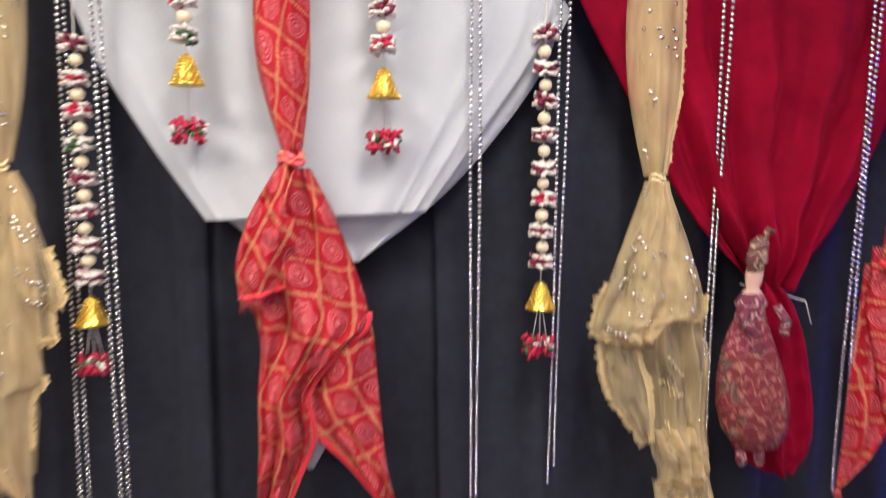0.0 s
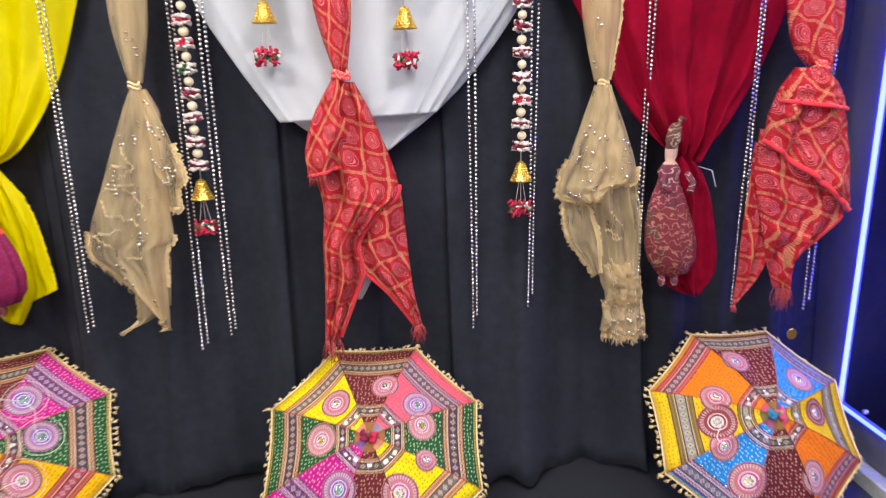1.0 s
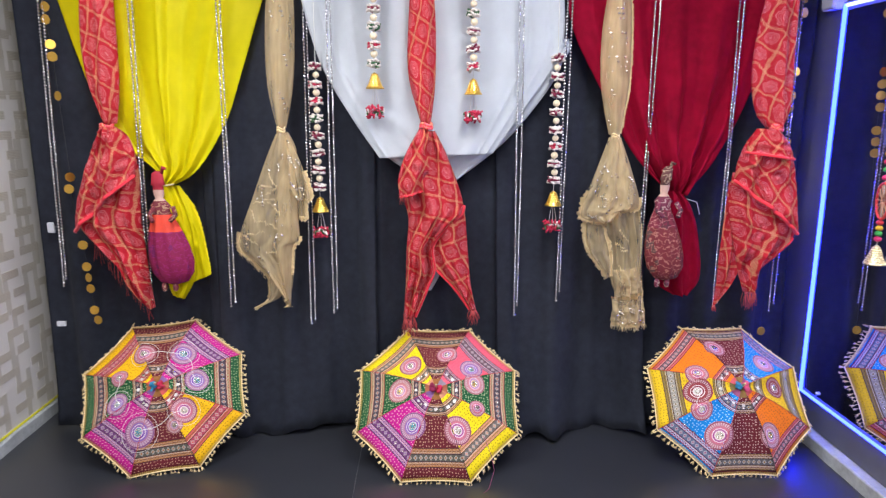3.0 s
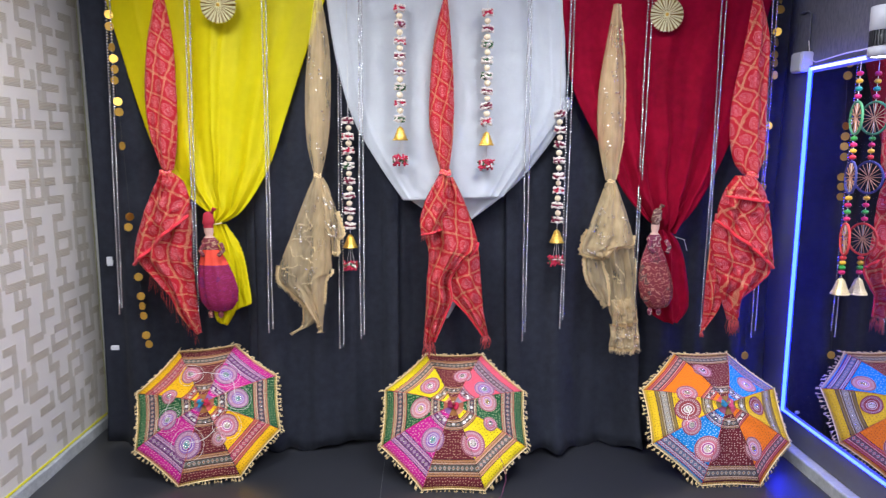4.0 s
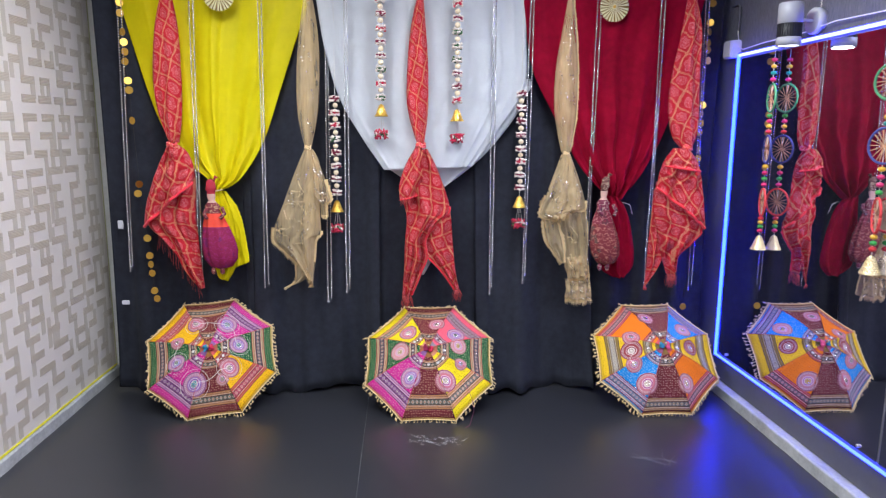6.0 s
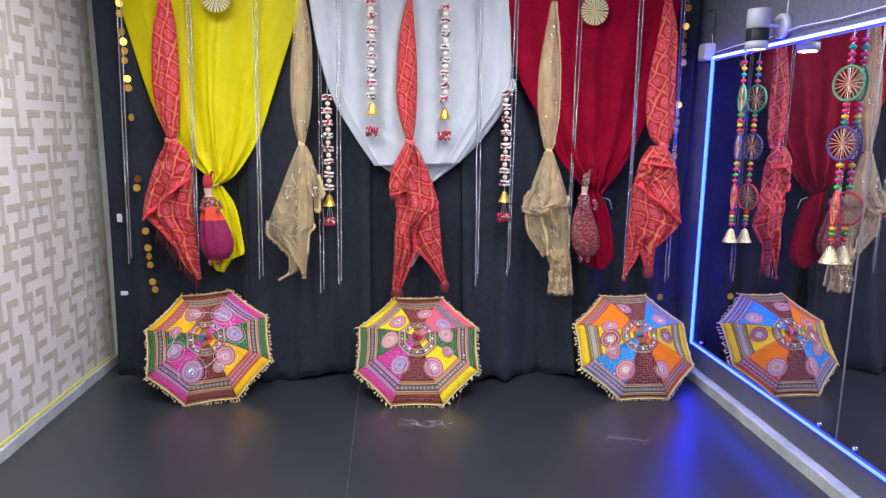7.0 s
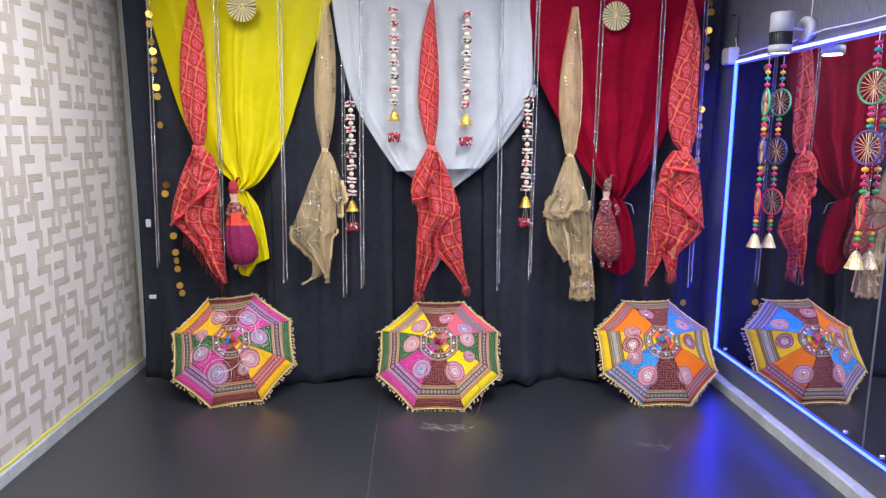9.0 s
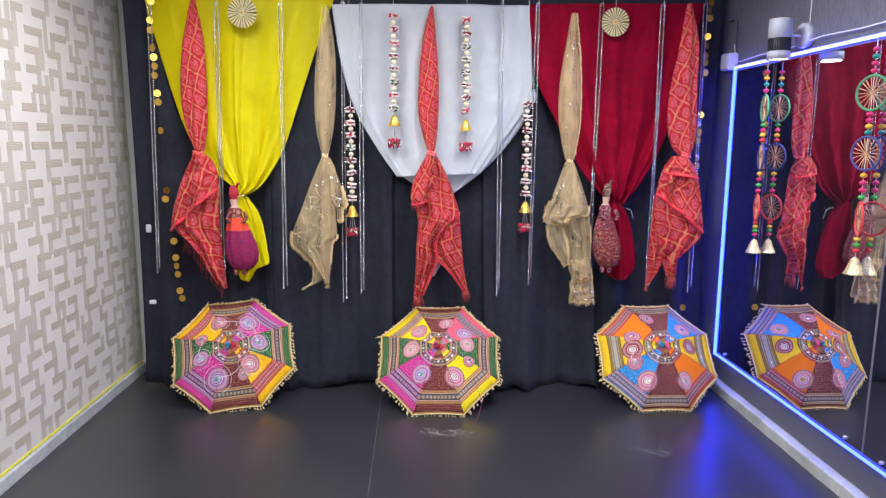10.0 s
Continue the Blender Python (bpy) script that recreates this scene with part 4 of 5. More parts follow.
hung("scarf", NET + ", beside the crimson velvet", "scarf", "gold net scarves", [
    ("upper_cloth", up, M["net"], ""), ("inner_layer", inner, M["net"], ""), ("lower_cloth", low, M["net"], ""), ("folded_layer", veil, M["net"], ""),
    ("side_fold", fr1, M["net"], ""), ("frill", fr2, M["net"], ""), ("frill", fr3, M["net"], ""),
    ("lace_edge", lace(ef1[0], 19, 0.018, middle(ef1)), M["net_hem"], ""), ("lace_edge", lace(ef1[1], 23, 0.014, middle(ef1) - Vector((0.06, 0, 0))), M["net_hem"], ""), ("lace_edge", lace(ef2[2], 20, 0.016, middle(ef2)), M["net_hem"], ""), ("lace_edge", lace(ef3[2], 22, 0.020, middle(ef3)), M["net_hem"], ""), ("fringe", fringe(ef3[2], 0.030, 0.003, seed=21), M["net_hem"], ""),
    ("tie", knot(0.877, 1.535, 1.504, 0.036, 0.004), M["net_hem"], ""),
    ("lace_edge", lace(ev[0][26:] + ev[2], 13, 0.018, middle(ev)), M["net_hem"], ""), ("lace_edge", lace(ev[1][28:], 15, 0.018, middle(ev)), M["net_hem"], ""), ("lace_edge", lace(el[1][24:], 24, 0.010, middle(el)), M["net_hem"], ""), ("lace_edge", lace(eu[1], 16, 0.010, middle(eu)), M["net_hem"], ""),
    ("embroidery", embroidery(el, 50, 8, 72), M["net_hem"], ""), ("sequin_work", sequins(ev, 40, 30, 17, (0.3, 0.8)), M["sequin"], "shiny silver sequins"), ("sequin_work", sequins(ef3, 30, 14, 28), M["sequin"], "shiny silver sequins"), ("sequin_work", sequins(eu, 36, 26, 18), M["sequin"], "shiny silver sequins")])

# ---- umbrellas ----
M["foil"] = plain("dull_foil", (0.55, 0.52, 0.50), 0.5, 0.5)
M["teal_cotton"] = cloth("teal_cotton", (0.04, 0.20, 0.34))
M["wine_cotton"] = cloth("wine_cotton", (0.22, 0.02, 0.06))
M["pink_cotton"] = cloth("pink_cotton", (0.66, 0.10, 0.20))
MAROON = umbrella_cloth("maroon_print", (0.13, 0.012, 0.020), (0.36, 0.15, 0.04), (0.09, 0.09, 0.07), (0.56, 0.34, 0.22))
MAGENTA = umbrella_cloth("magenta_print", (0.54, 0.008, 0.24), (0.27, 0.14, 0.34), (0.13, 0.05, 0.16), (0.85, 0.48, 0.50))
GREEN = umbrella_cloth("green_print", (0.010, 0.085, 0.026), (0.44, 0.13, 0.07), (0.08, 0.05, 0.07), (0.52, 0.62, 0.34))
YELLOW = umbrella_cloth("yellow_print", (0.84, 0.46, 0.004), (0.58, 0.07, 0.10), (0.34, 0.03, 0.10), (0.34, 0.14, 0.01))
LEMON = umbrella_cloth("lemon_print", (0.84, 0.65, 0.008), (0.66, 0.26, 0.18), (0.12, 0.10, 0.12), (0.34, 0.22, 0.01))
PINK = umbrella_cloth("pink_print", (0.82, 0.12, 0.17), (0.26, 0.24, 0.30), (0.10, 0.08, 0.10), (0.55, 0.06, 0.12))
BLUE = umbrella_cloth("blue_print", (0.006, 0.22, 0.62), (0.36, 0.08, 0.15), (0.12, 0.12, 0.18), (0.45, 0.66, 0.86), (0.775, 0.955))
ORANGE = umbrella_cloth("orange_print", (0.86, 0.20, 0.008), (0.60, 0.10, 0.15), (0.12, 0.08, 0.12), (0.42, 0.09, 0.02), (0.775, 0.955))
BROWN = umbrella_cloth("brown_print", (0.13, 0.012, 0.020), (0.30, 0.17, 0.05), (0.10, 0.10, 0.10), (0.62, 0.42, 0.36), (0.775, 0.955))
MUSTARD = umbrella_cloth("mustard_print", (0.78, 0.50, 0.012), (0.16, 0.12, 0.06), (0.26, 0.25, 0.24), (0.32, 0.19, 0.02))
DISCS = [medallion_cloth("pink_medallion", (0.34, 0.06, 0.24), (0.56, 0.13, 0.20), (0.40, 0.13, 0.16), (0.16, 0.03, 0.06), (0.70, 0.62, 0.50)),
         medallion_cloth("violet_medallion", (0.18, 0.06, 0.36), (0.24, 0.12, 0.38), (0.36, 0.15, 0.24), (0.14, 0.04, 0.14), (0.06, 0.36, 0.42)),
         medallion_cloth("rose_medallion", (0.40, 0.16, 0.34), (0.60, 0.22, 0.26), (0.42, 0.17, 0.17), (0.17, 0.04, 0.05), (0.72, 0.45, 0.06)),
         medallion_cloth("wine_medallion", (0.20, 0.02, 0.03), (0.26, 0.02, 0.03), (0.22, 0.02, 0.03), (0.24, 0.02, 0.04), (0.70, 0.66, 0.62))]


def umbrella(label, centre, axis, roll, colours, spots, radius=0.396, rise=0.168, links=(), tuft=()):
    """An open umbrella standing on its rim; axis: the way its tip points; roll: degrees; colours from the top panel on, clockwise.
    spots: (panel, along, across, size, kind) of the stitched medallions; links: pairs of them that a white cord joins; tuft: materials of the tip."""
    z = Vector(axis).normalized()
    x = Vector((0, 0, 1)).cross(z).normalized()
    y = z.cross(x)
    m = Matrix((x, y, z)).transposed().to_4x4()
    m.translation = centre
    m = m @ pose(0, 0, 0, 0, 0, roll)
    ob = tagged(empty("umbrella", m), label, "umbrella", "printed umbrellas")
    half = math.pi / 8

    def place(k, rho, t, lift=0.0):
        """A point of panel k: rho from tip to rim, t from -1 to 1 across it."""
        mid = math.pi / 2 - k * math.pi / 4
        a = t * half
        r = radius * math.cos(half) / math.cos(a) * rho * (1 - 0.022 * (1 - t * t) * rho)
        sag = 0.020 * (1 - t * t) * math.sin(math.pi * min(rho, 1.0)) ** 0.8
        h = rise * (1 - rho ** 1.7) - sag + lift
        return Vector((r * math.cos(mid - a), r * math.sin(mid - a), h))

    for k in range(8):
        bm = bmesh.new()
        lay = bm.loops.layers.uv.new("uv")
        grid, uvs = [], {}
        for i in range(13):
            rho = 0.03 + 0.97 * i / 12
            row = []
            for j in range(9):
                t = -1 + j / 4
                v = bm.verts.new(place(k, rho, t))
                uvs[v] = (rho * radius * math.sin(half) * t, rho)
                row.append(v)
            grid.append(row)
        for a, b in zip(grid, grid[1:]):
            for j in range(8):
                f = bm.faces.new((a[j], b[j], b[j + 1], a[j + 1]))
                for loop in f.loops:
                    loop[lay].uv = uvs[loop.vert]
        bmesh.ops.recalc_face_normals(bm, faces=bm.faces[:])
        bmesh.ops.solidify(bm, geom=bm.faces[:], thickness=0.0012)
        panel = part("panel", bm, colours[k], ob)
        # tufts of the fringe along this panel's rim
        rnd = random.Random(k * 7 + int(abs(centre[0]) * 100))
        bm = bmesh.new()
        tube(bm, [place(k, 1.005, t, 0.002) for t in np.linspace(-1, 1, 9)], 0.0032, 5)
        for j in range(15):
            t = -0.97 + 1.94 * (j + rnd.uniform(-0.2, 0.2)) / 14
            a, b = place(k, 1.0, t, 0.001), place(k, 1.0 + rnd.uniform(0.030, 0.075), t + rnd.uniform(-0.06, 0.06), -0.004 + rnd.uniform(-0.008, 0.008))
            waist = a.lerp(b, 0.45)
            tube(bm, (a, waist), 0.0022, 4)
            flare = 0.0062 * (place(k, 1.0, min(1, t + 0.05)) - place(k, 1.0, t - 0.05)).normalized()
            for q in (-1, 0, 1):
                tube(bm, (waist, waist.lerp(b, 0.5) + flare * q * 0.6, b + flare * q * rnd.uniform(0.3, 1.4) + Vector((0, 0, rnd.uniform(-0.006, 0.006)))), 0.0022, 4)
        part("fringe", bm, M["thread"], panel, "cream tufted fringe")
        # rib on the under side
        bm = tube(bmesh.new(), [place(k, rho, -1, -0.006) for rho in np.linspace(0.03, 0.99, 9)], 0.0022, 6)
        part("rib", bm, M["aluminium"], ob)
        # seam between two panels
        bm = tube(bmesh.new(), [place(k, rho, -1, 0.0012) for rho in np.linspace(0.12, 0.99, 12)], 0.0012, 5)
        part("seam", bm, M["dark_cord"] if colours[k] in (MAROON, BROWN) else M["red_thread"], ob)
    for k, rho0, t0, size, kind in spots:
        bm = bmesh.new()
        lay = bm.loops.layers.uv.new("uv")
        uvs, rings = {}, []

        ang0 = math.pi / 2 - k * math.pi / 4 - t0 * half
        r0 = radius * rho0 * math.cos(half) / math.cos(t0 * half)

        def spot_at(rr, a, lift=0.0028):
            """A point of the medallion, laid on the canopy."""
            px = r0 * math.cos(ang0) + rr * size * math.cos(a)
            py = r0 * math.sin(ang0) + rr * size * math.sin(a)
            turn = (math.pi / 2 - math.atan2(py, px)) % (2 * math.pi)
            kk = int((turn + half) // (math.pi / 4)) % 8
            side = (turn - kk * math.pi / 4 + math.pi) % (2 * math.pi) - math.pi
            rho = math.hypot(px, py) * math.cos(side) / (radius * math.cos(half))
            return place(kk, rho, side / half, lift)

        mid = bm.verts.new(spot_at(0, 0))
        uvs[mid] = (0, 0)
        for rr in (0.25, 0.5, 0.75, 1.0):
            ring = []
            for q in range(24):
                a = 2 * math.pi * q / 24
                v = bm.verts.new(spot_at(rr, a))
                uvs[v] = (rr * math.cos(a), rr * math.sin(a))
                ring.append(v)
            rings.append(ring)
        for q in range(24):
            bm.faces.new((mid, rings[0][q], rings[0][(q + 1) % 24]))
            for a, b in zip(rings, rings[1:]):
                bm.faces.new((a[q], b[q], b[(q + 1) % 24], a[(q + 1) % 24]))
        for f in bm.faces:
            for loop in f.loops:
                loop[lay].uv = uvs[loop.vert]
        disc = part("medallion", bm, DISCS[kind], ob)
        bm = bmesh.new()
        rnd = random.Random(int(rho0 * 1000) + k)
        for q in range(6):
            a = q * math.pi / 3
            c = spot_at(0.17, a) + Vector((0, 0, 0.0012))
            lathe(bm, [(0.0052, 0), (0.0052, 0.001)], 8, Matrix.Translation(c) @ pose(0, 0, 0, rnd.uniform(-14, 14), rnd.uniform(-14, 14), 0))
        part("mirror_work", bm, M["sequin"], disc, "tiny glinting mirrors")["kind"] = "stuff"
        if size > 0.045 and len(links) > 1:
            bm = tube(bmesh.new(), [spot_at(1.22, a) for a in np.linspace(0, 2 * math.pi, 33)], 0.0009, 4)
            part("couched_cord", bm, M["cord"], disc, "thin white couched cord")
    # small mirrors in the border and round the tip
    bm = bmesh.new()
    rnd = random.Random(int(abs(centre[0]) * 50))
    for k in range(8):
        for t in (-0.66, -0.22, 0.22, 0.66) if k % 3 == 2 else ():
            lathe(bm, [(0.0045, 0), (0.0045, 0.001)], 8, Matrix.Translation(place(k, 0.77, t, 0.003)) @ pose(0, 0, 0, rnd.uniform(-12, 12), rnd.uniform(-12, 12), 0))
        lathe(bm, [(0.008, 0), (0.008, 0.001)], 8, Matrix.Translation(place(k, 0.255, 0, 0.004)) @ pose(0, 0, 0, rnd.uniform(-16, 16), rnd.uniform(-16, 16), 0))
    part("mirror_work", bm, M["sequin"], ob, "tiny glinting mirrors")["kind"] = "stuff"
    # square foil plates round the tip
    bm = bmesh.new()
    for k in range(8):
        for t in (-0.55, 0.5) if k % 2 else (0.0,):
            side = rnd.uniform(0.009, 0.013)
            made = bmesh.ops.create_cube(bm, size=1)
            mid = math.pi / 2 - k * math.pi / 4 - t * half
            bmesh.ops.transform(bm, verts=made["verts"], matrix=Matrix.Translation(place(k, rnd.uniform(0.22, 0.26), t, 0.004)) @ pose(0, 0, 0, rnd.uniform(-14, 14), rnd.uniform(-14, 14), math.degrees(mid) + rnd.uniform(-15, 15)) @ Matrix.Diagonal((side, side * 1.3, 0.001, 1)))
    part("foil_plates", bm, M["foil"], ob, "square glinting foil plates", False)["kind"] = "stuff"
    # white cords laid from one medallion to the next
    for a, b in links:
        ends = []
        for k, rho0, t0, *_ in (spots[a], spots[b]):
            ang = math.pi / 2 - k * math.pi / 4 - t0 * half
            r = radius * rho0 * math.cos(half) / math.cos(t0 * half)
            ends.append(Vector((r * math.cos(ang), r * math.sin(ang))))
        line = []
        for q in range(15):
            p = ends[0].lerp(ends[1], q / 14) * (1 + 0.10 * math.sin(math.pi * q / 14) * math.sin(4.5 * q / 14))
            turn = (math.pi / 2 - math.atan2(p.y, p.x)) % (2 * math.pi)
            kk = int((turn + half) // (math.pi / 4)) % 8
            off = (turn - kk * math.pi / 4 + math.pi) % (2 * math.pi) - math.pi
            line.append(place(kk, p.length * math.cos(off) / (radius * math.cos(half)), off / half, 0.0045))
        part("couched_cord", tube(bmesh.new(), line, 0.0014, 5), M["cord"], ob, "thin white couched cord")
    # loose cloth petals round the tip
    for q, m in enumerate(tuft):
        bm = bmesh.new()
        for k in range(9):
            a, r = 2 * math.pi * q / len(tuft) + rnd.uniform(-0.9, 0.9), rnd.uniform(0.006, 0.028)
            made = bmesh.ops.create_icosphere(bm, subdivisions=2, radius=rnd.uniform(0.009, 0.014))
            bmesh.ops.transform(bm, verts=made["verts"], matrix=Matrix.Translation((r * math.cos(a), r * math.sin(a), rise + rnd.uniform(0.0, 0.016))) @ pose(0, 0, 0, rnd.uniform(-40, 40), rnd.uniform(-40, 40), rnd.uniform(0, 180)) @ Matrix.Diagonal((1.1, 0.7, 0.4, 1)))
        part("tip_tuft", bm, m, ob, "loose cloth petals round the tip")
    bm = lathe(bmesh.new(), [(0.006, rise - 0.01), (0.006, rise + 0.035), (0.003, rise + 0.045)], 10)
    part("ferrule", bm, M["brass"], ob)
    bm = lathe(bmesh.new(), [(0.004, rise - 0.01), (0.004, -0.20)], 8)
    part("shaft", bm, M["aluminium"], ob)
    return ob


umbrella("open maroon, magenta, green and yellow printed umbrella leaning on the curtain", (-1.232, 1.474, 0.297), (0.104, -0.72, 0.575), 4.5,
         [MAROON, MAGENTA, GREEN, YELLOW, MAROON, MAGENTA, GREEN, YELLOW],
         [(0, 0.50, -0.95, 0.052, 0), (1, 0.52, -0.50, 0.058, 1), (2, 0.46, -0.25, 0.052, 1), (3, 0.44, 0.15, 0.056, 0), (4, 0.50, -0.85, 0.036, 2), (5, 0.55, -0.80, 0.068, 1), (6, 0.52, -0.60, 0.052, 1), (7, 0.50, -0.95, 0.040, 0)], 0.388, 0.157, ((0, 1), (1, 2), (5, 3), (6, 7)), (M["petal_red"], M["teal_cotton"]))
umbrella("open yellow, pink, green and magenta printed umbrella leaning on the curtain", (0.061, 1.409, 0.275), (-0.042, -0.72, 0.73), 0.5,
         [MAROON, PINK, GREEN, LEMON, MAROON, MAGENTA, GREEN, LEMON],
         [(0, 0.52, 0.60, 0.050, 0), (1, 0.54, 0.35, 0.054, 1), (2, 0.47, -0.62, 0.050, 2), (3, 0.52, 0.70, 0.062, 0), (2, 0.50, 0.95, 0.036, 0), (5, 0.50, -0.50, 0.060, 1), (6, 0.46, 0.10, 0.056, 2), (7, 0.50, 0.10, 0.054, 0)], 0.402, 0.166, (), (M["petal_red"], M["wine_cotton"]))
umbrella("open orange, blue, mustard and maroon printed umbrella leaning by the mirror", (1.438, 1.392, 0.281), (-0.019, -0.72, 0.63), 0.4,
         [BROWN, BLUE, MUSTARD, ORANGE, BROWN, BLUE, MUSTARD, ORANGE],
         [(0, 0.62, -0.55, 0.050, 0), (1, 0.62, 0.25, 0.052, 2), (2, 0.52, -0.20, 0.048, 3), (3, 0.64, 0.60, 0.056, 2), (5, 0.62, -0.70, 0.060, 0), (5, 0.52, 0.85, 0.046, 0), (6, 0.50, 0.0, 0.060, 3), (7, 0.50, -0.80, 0.050, 0)], 0.384, 0.178, ((5, 6),), (M["pink_cotton"], M["teal_cotton"]))

# ---- silver bead chains ----
def bead_mesh(name, centres, radius, material, seg=6, rings=4):
    """Many small round beads in one mesh."""
    tv, tf = [(0, 0, 1)], []
    for i in range(1, rings):
        a = math.pi * i / rings
        tv += [(math.sin(a) * math.cos(2 * math.pi * k / seg), math.sin(a) * math.sin(2 * math.pi * k / seg), math.cos(a)) for k in range(seg)]
    tv.append((0, 0, -1))
    for k in range(seg):
        tf.append((0, 1 + k, 1 + (k + 1) % seg))
        for i in range(rings - 2):
            o = 1 + i * seg
            tf.append((o + k, o + seg + k, o + seg + (k + 1) % seg, o + (k + 1) % seg))
        o = 1 + (rings - 2) * seg
        tf.append((o + k, len(tv) - 1, o + (k + 1) % seg))
    tv = np.array(tv) * radius
    verts = (np.array(centres)[:, None, :] + tv[None]).reshape(-1, 3).tolist()
    faces = [tuple(v + n * len(tv) for v in f) for n in range(len(centres)) for f in tf]
    me = bpy.data.meshes.new(name)
    me.from_pydata(verts, [], faces)
    me.materials.append(material)
    for p in me.polygons:
        p.use_smooth = True
    return me


def bead_chain(x0, z0, x1, z1, y0, y1, seed):
    rnd = random.Random(seed)
    ob = thing("bead_chain", "double string of small silver beads hanging on the curtain", "bead chain", "silver bead chains", (x0, y0, z0))
    top, low = Vector((0, 0, 0)), Vector((x1 - x0, y1 - y0, z1 - z0))
    n = int((low - top).length / 0.0144)
    for side in (-1, 1):
        cut = n - (0 if side < 0 else rnd.randint(1, 3))
        pts = []
        for i in range(cut):
            s = i / n
            p = top.lerp(low, s) + Vector((side * (0.0090 + 0.0020 * math.sin(6 * s + seed)), 0.003 * math.sin(9 * s + seed + side) - 0.002, 0.0079 * (side > 0)))
            pts.append(p)
        strand = part("strand", bead_mesh("strand", pts, 0.0058, M["silver"], 8, 6), None, ob)
        strand["kind"] = "stuff"
        part("thread", tube(bmesh.new(), [pts[0], pts[len(pts) // 2], pts[-1]], 0.0008, 4), M["dark_cord"], ob)
    ring = [Vector((0.008 * math.cos(a), 0, 0.010 + 0.008 * math.sin(a))) for a in np.linspace(0, 2 * math.pi, 11)]
    part("hook", tube(bmesh.new(), ring + [Vector((0.004, 0, 0.05)), Vector((0.004, 0.03, HANG - z0))], 0.0014, 5), M["aluminium"], ob)
    return ob


for k, (top_x, top_z, low_x, low_z, y0, y1) in enumerate((
        (-1.675, 2.424, -1.727, 0.775, 1.63, 1.64), (-1.262, 2.418, -1.298, 0.688, 1.57, 1.57),
        (-0.886, 2.423, -0.917, 0.679, 1.575, 1.60), (-0.527, 2.449, -0.544, 0.577, 1.672, 1.64),
        (-0.406, 2.423, -0.427, 0.643, 1.55, 1.60), (0.439, 2.427, 0.449, 0.622, 1.55, 1.60),
        (0.662, 2.435, 0.662, 0.680, 1.58, 1.64), (1.049, 2.435, 1.023, 0.768, 1.56, 1.535),
        (1.424, 2.440, 1.424, 0.662, 1.56, 1.58), (1.690, 2.445, 1.700, 0.645, 1.57, 1.57))):
    bead_chain(top_x, top_z, low_x, low_z, y0, y1, k)


# ---- pearl and petal garlands ----
def petal_disc(seed, dark):
    """A stack of short petals, pale outside and dark between: one mesh with two colours."""
    rnd = random.Random(seed)
    bm = bmesh.new()
    for layer, (z, r, slot) in enumerate(((0.010, 0.029, 0), (0.001, 0.027, 1), (-0.009, 0.030, 0))):
        for k in range(13):
            a = 2 * math.pi * (k + rnd.uniform(-0.3, 0.3)) / 13
            made = bmesh.ops.create_cube(bm, size=1)
            m = Matrix.Rotation(a, 4, "Z") @ Matrix.Translation((r * 0.62, 0, z + rnd.uniform(-0.003, 0.003))) @ pose(0, 0, 0, rnd.uniform(-30, 30), rnd.uniform(-30, 30), 0) @ Matrix.Diagonal((r * 0.85, 0.011, 0.0062, 1))
            bmesh.ops.transform(bm, verts=made["verts"], matrix=m)
            use = slot if rnd.random() > 0.14 else 1 - slot
            for f in {f for v in made["verts"] for f in v.link_faces}:
                f.material_index = use
    return mesh_of("petal_disc", bm, [M["petal_white"], dark])


M["petal_wine"] = plain("wine_petal", (0.20, 0.012, 0.045), 0.7, grain=120)
DISC_MESHES = [petal_disc(1, M["petal_wine"]), petal_disc(2, M["petal_green"]), petal_disc(3, M["petal_wine"]), petal_disc(4, M["petal_red"])]
PEARL_MESH = mesh_of("pearl_bead", ball(bmesh.new(), (0, 0, 0), 0.0165, 12, 8, 0.95), M["pearl"])


def gold_bell(r, h, m=Matrix()):
    """A flared bell of pressed foil with a lattice of small studs."""
    shape = ((0.0, 1.06), (0.06, 0.95), (0.22, 0.80), (0.45, 0.62), (0.70, 0.46), (0.88, 0.32), (0.98, 0.18))
    bm = lathe(bmesh.new(), [(r * 0.9, 0.003)] + [(r * w, h * t) for t, w in shape] + [(r * 0.10, h)], 20, m)
    for i in range(8):
        t = 0.05 + 0.115 * i
        rr = r * np.interp(t, [q[0] for q in shape], [q[1] for q in shape])
        for k in range(14):
            a = 2 * math.pi * (k + 0.5 * (i % 2)) / 14
            made = bmesh.ops.create_icosphere(bm, subdivisions=1, radius=r * 0.11)
            bmesh.ops.transform(bm, verts=made["verts"], matrix=m @ Matrix.Translation((rr * math.cos(a), rr * math.sin(a), h * t)))
    return bm


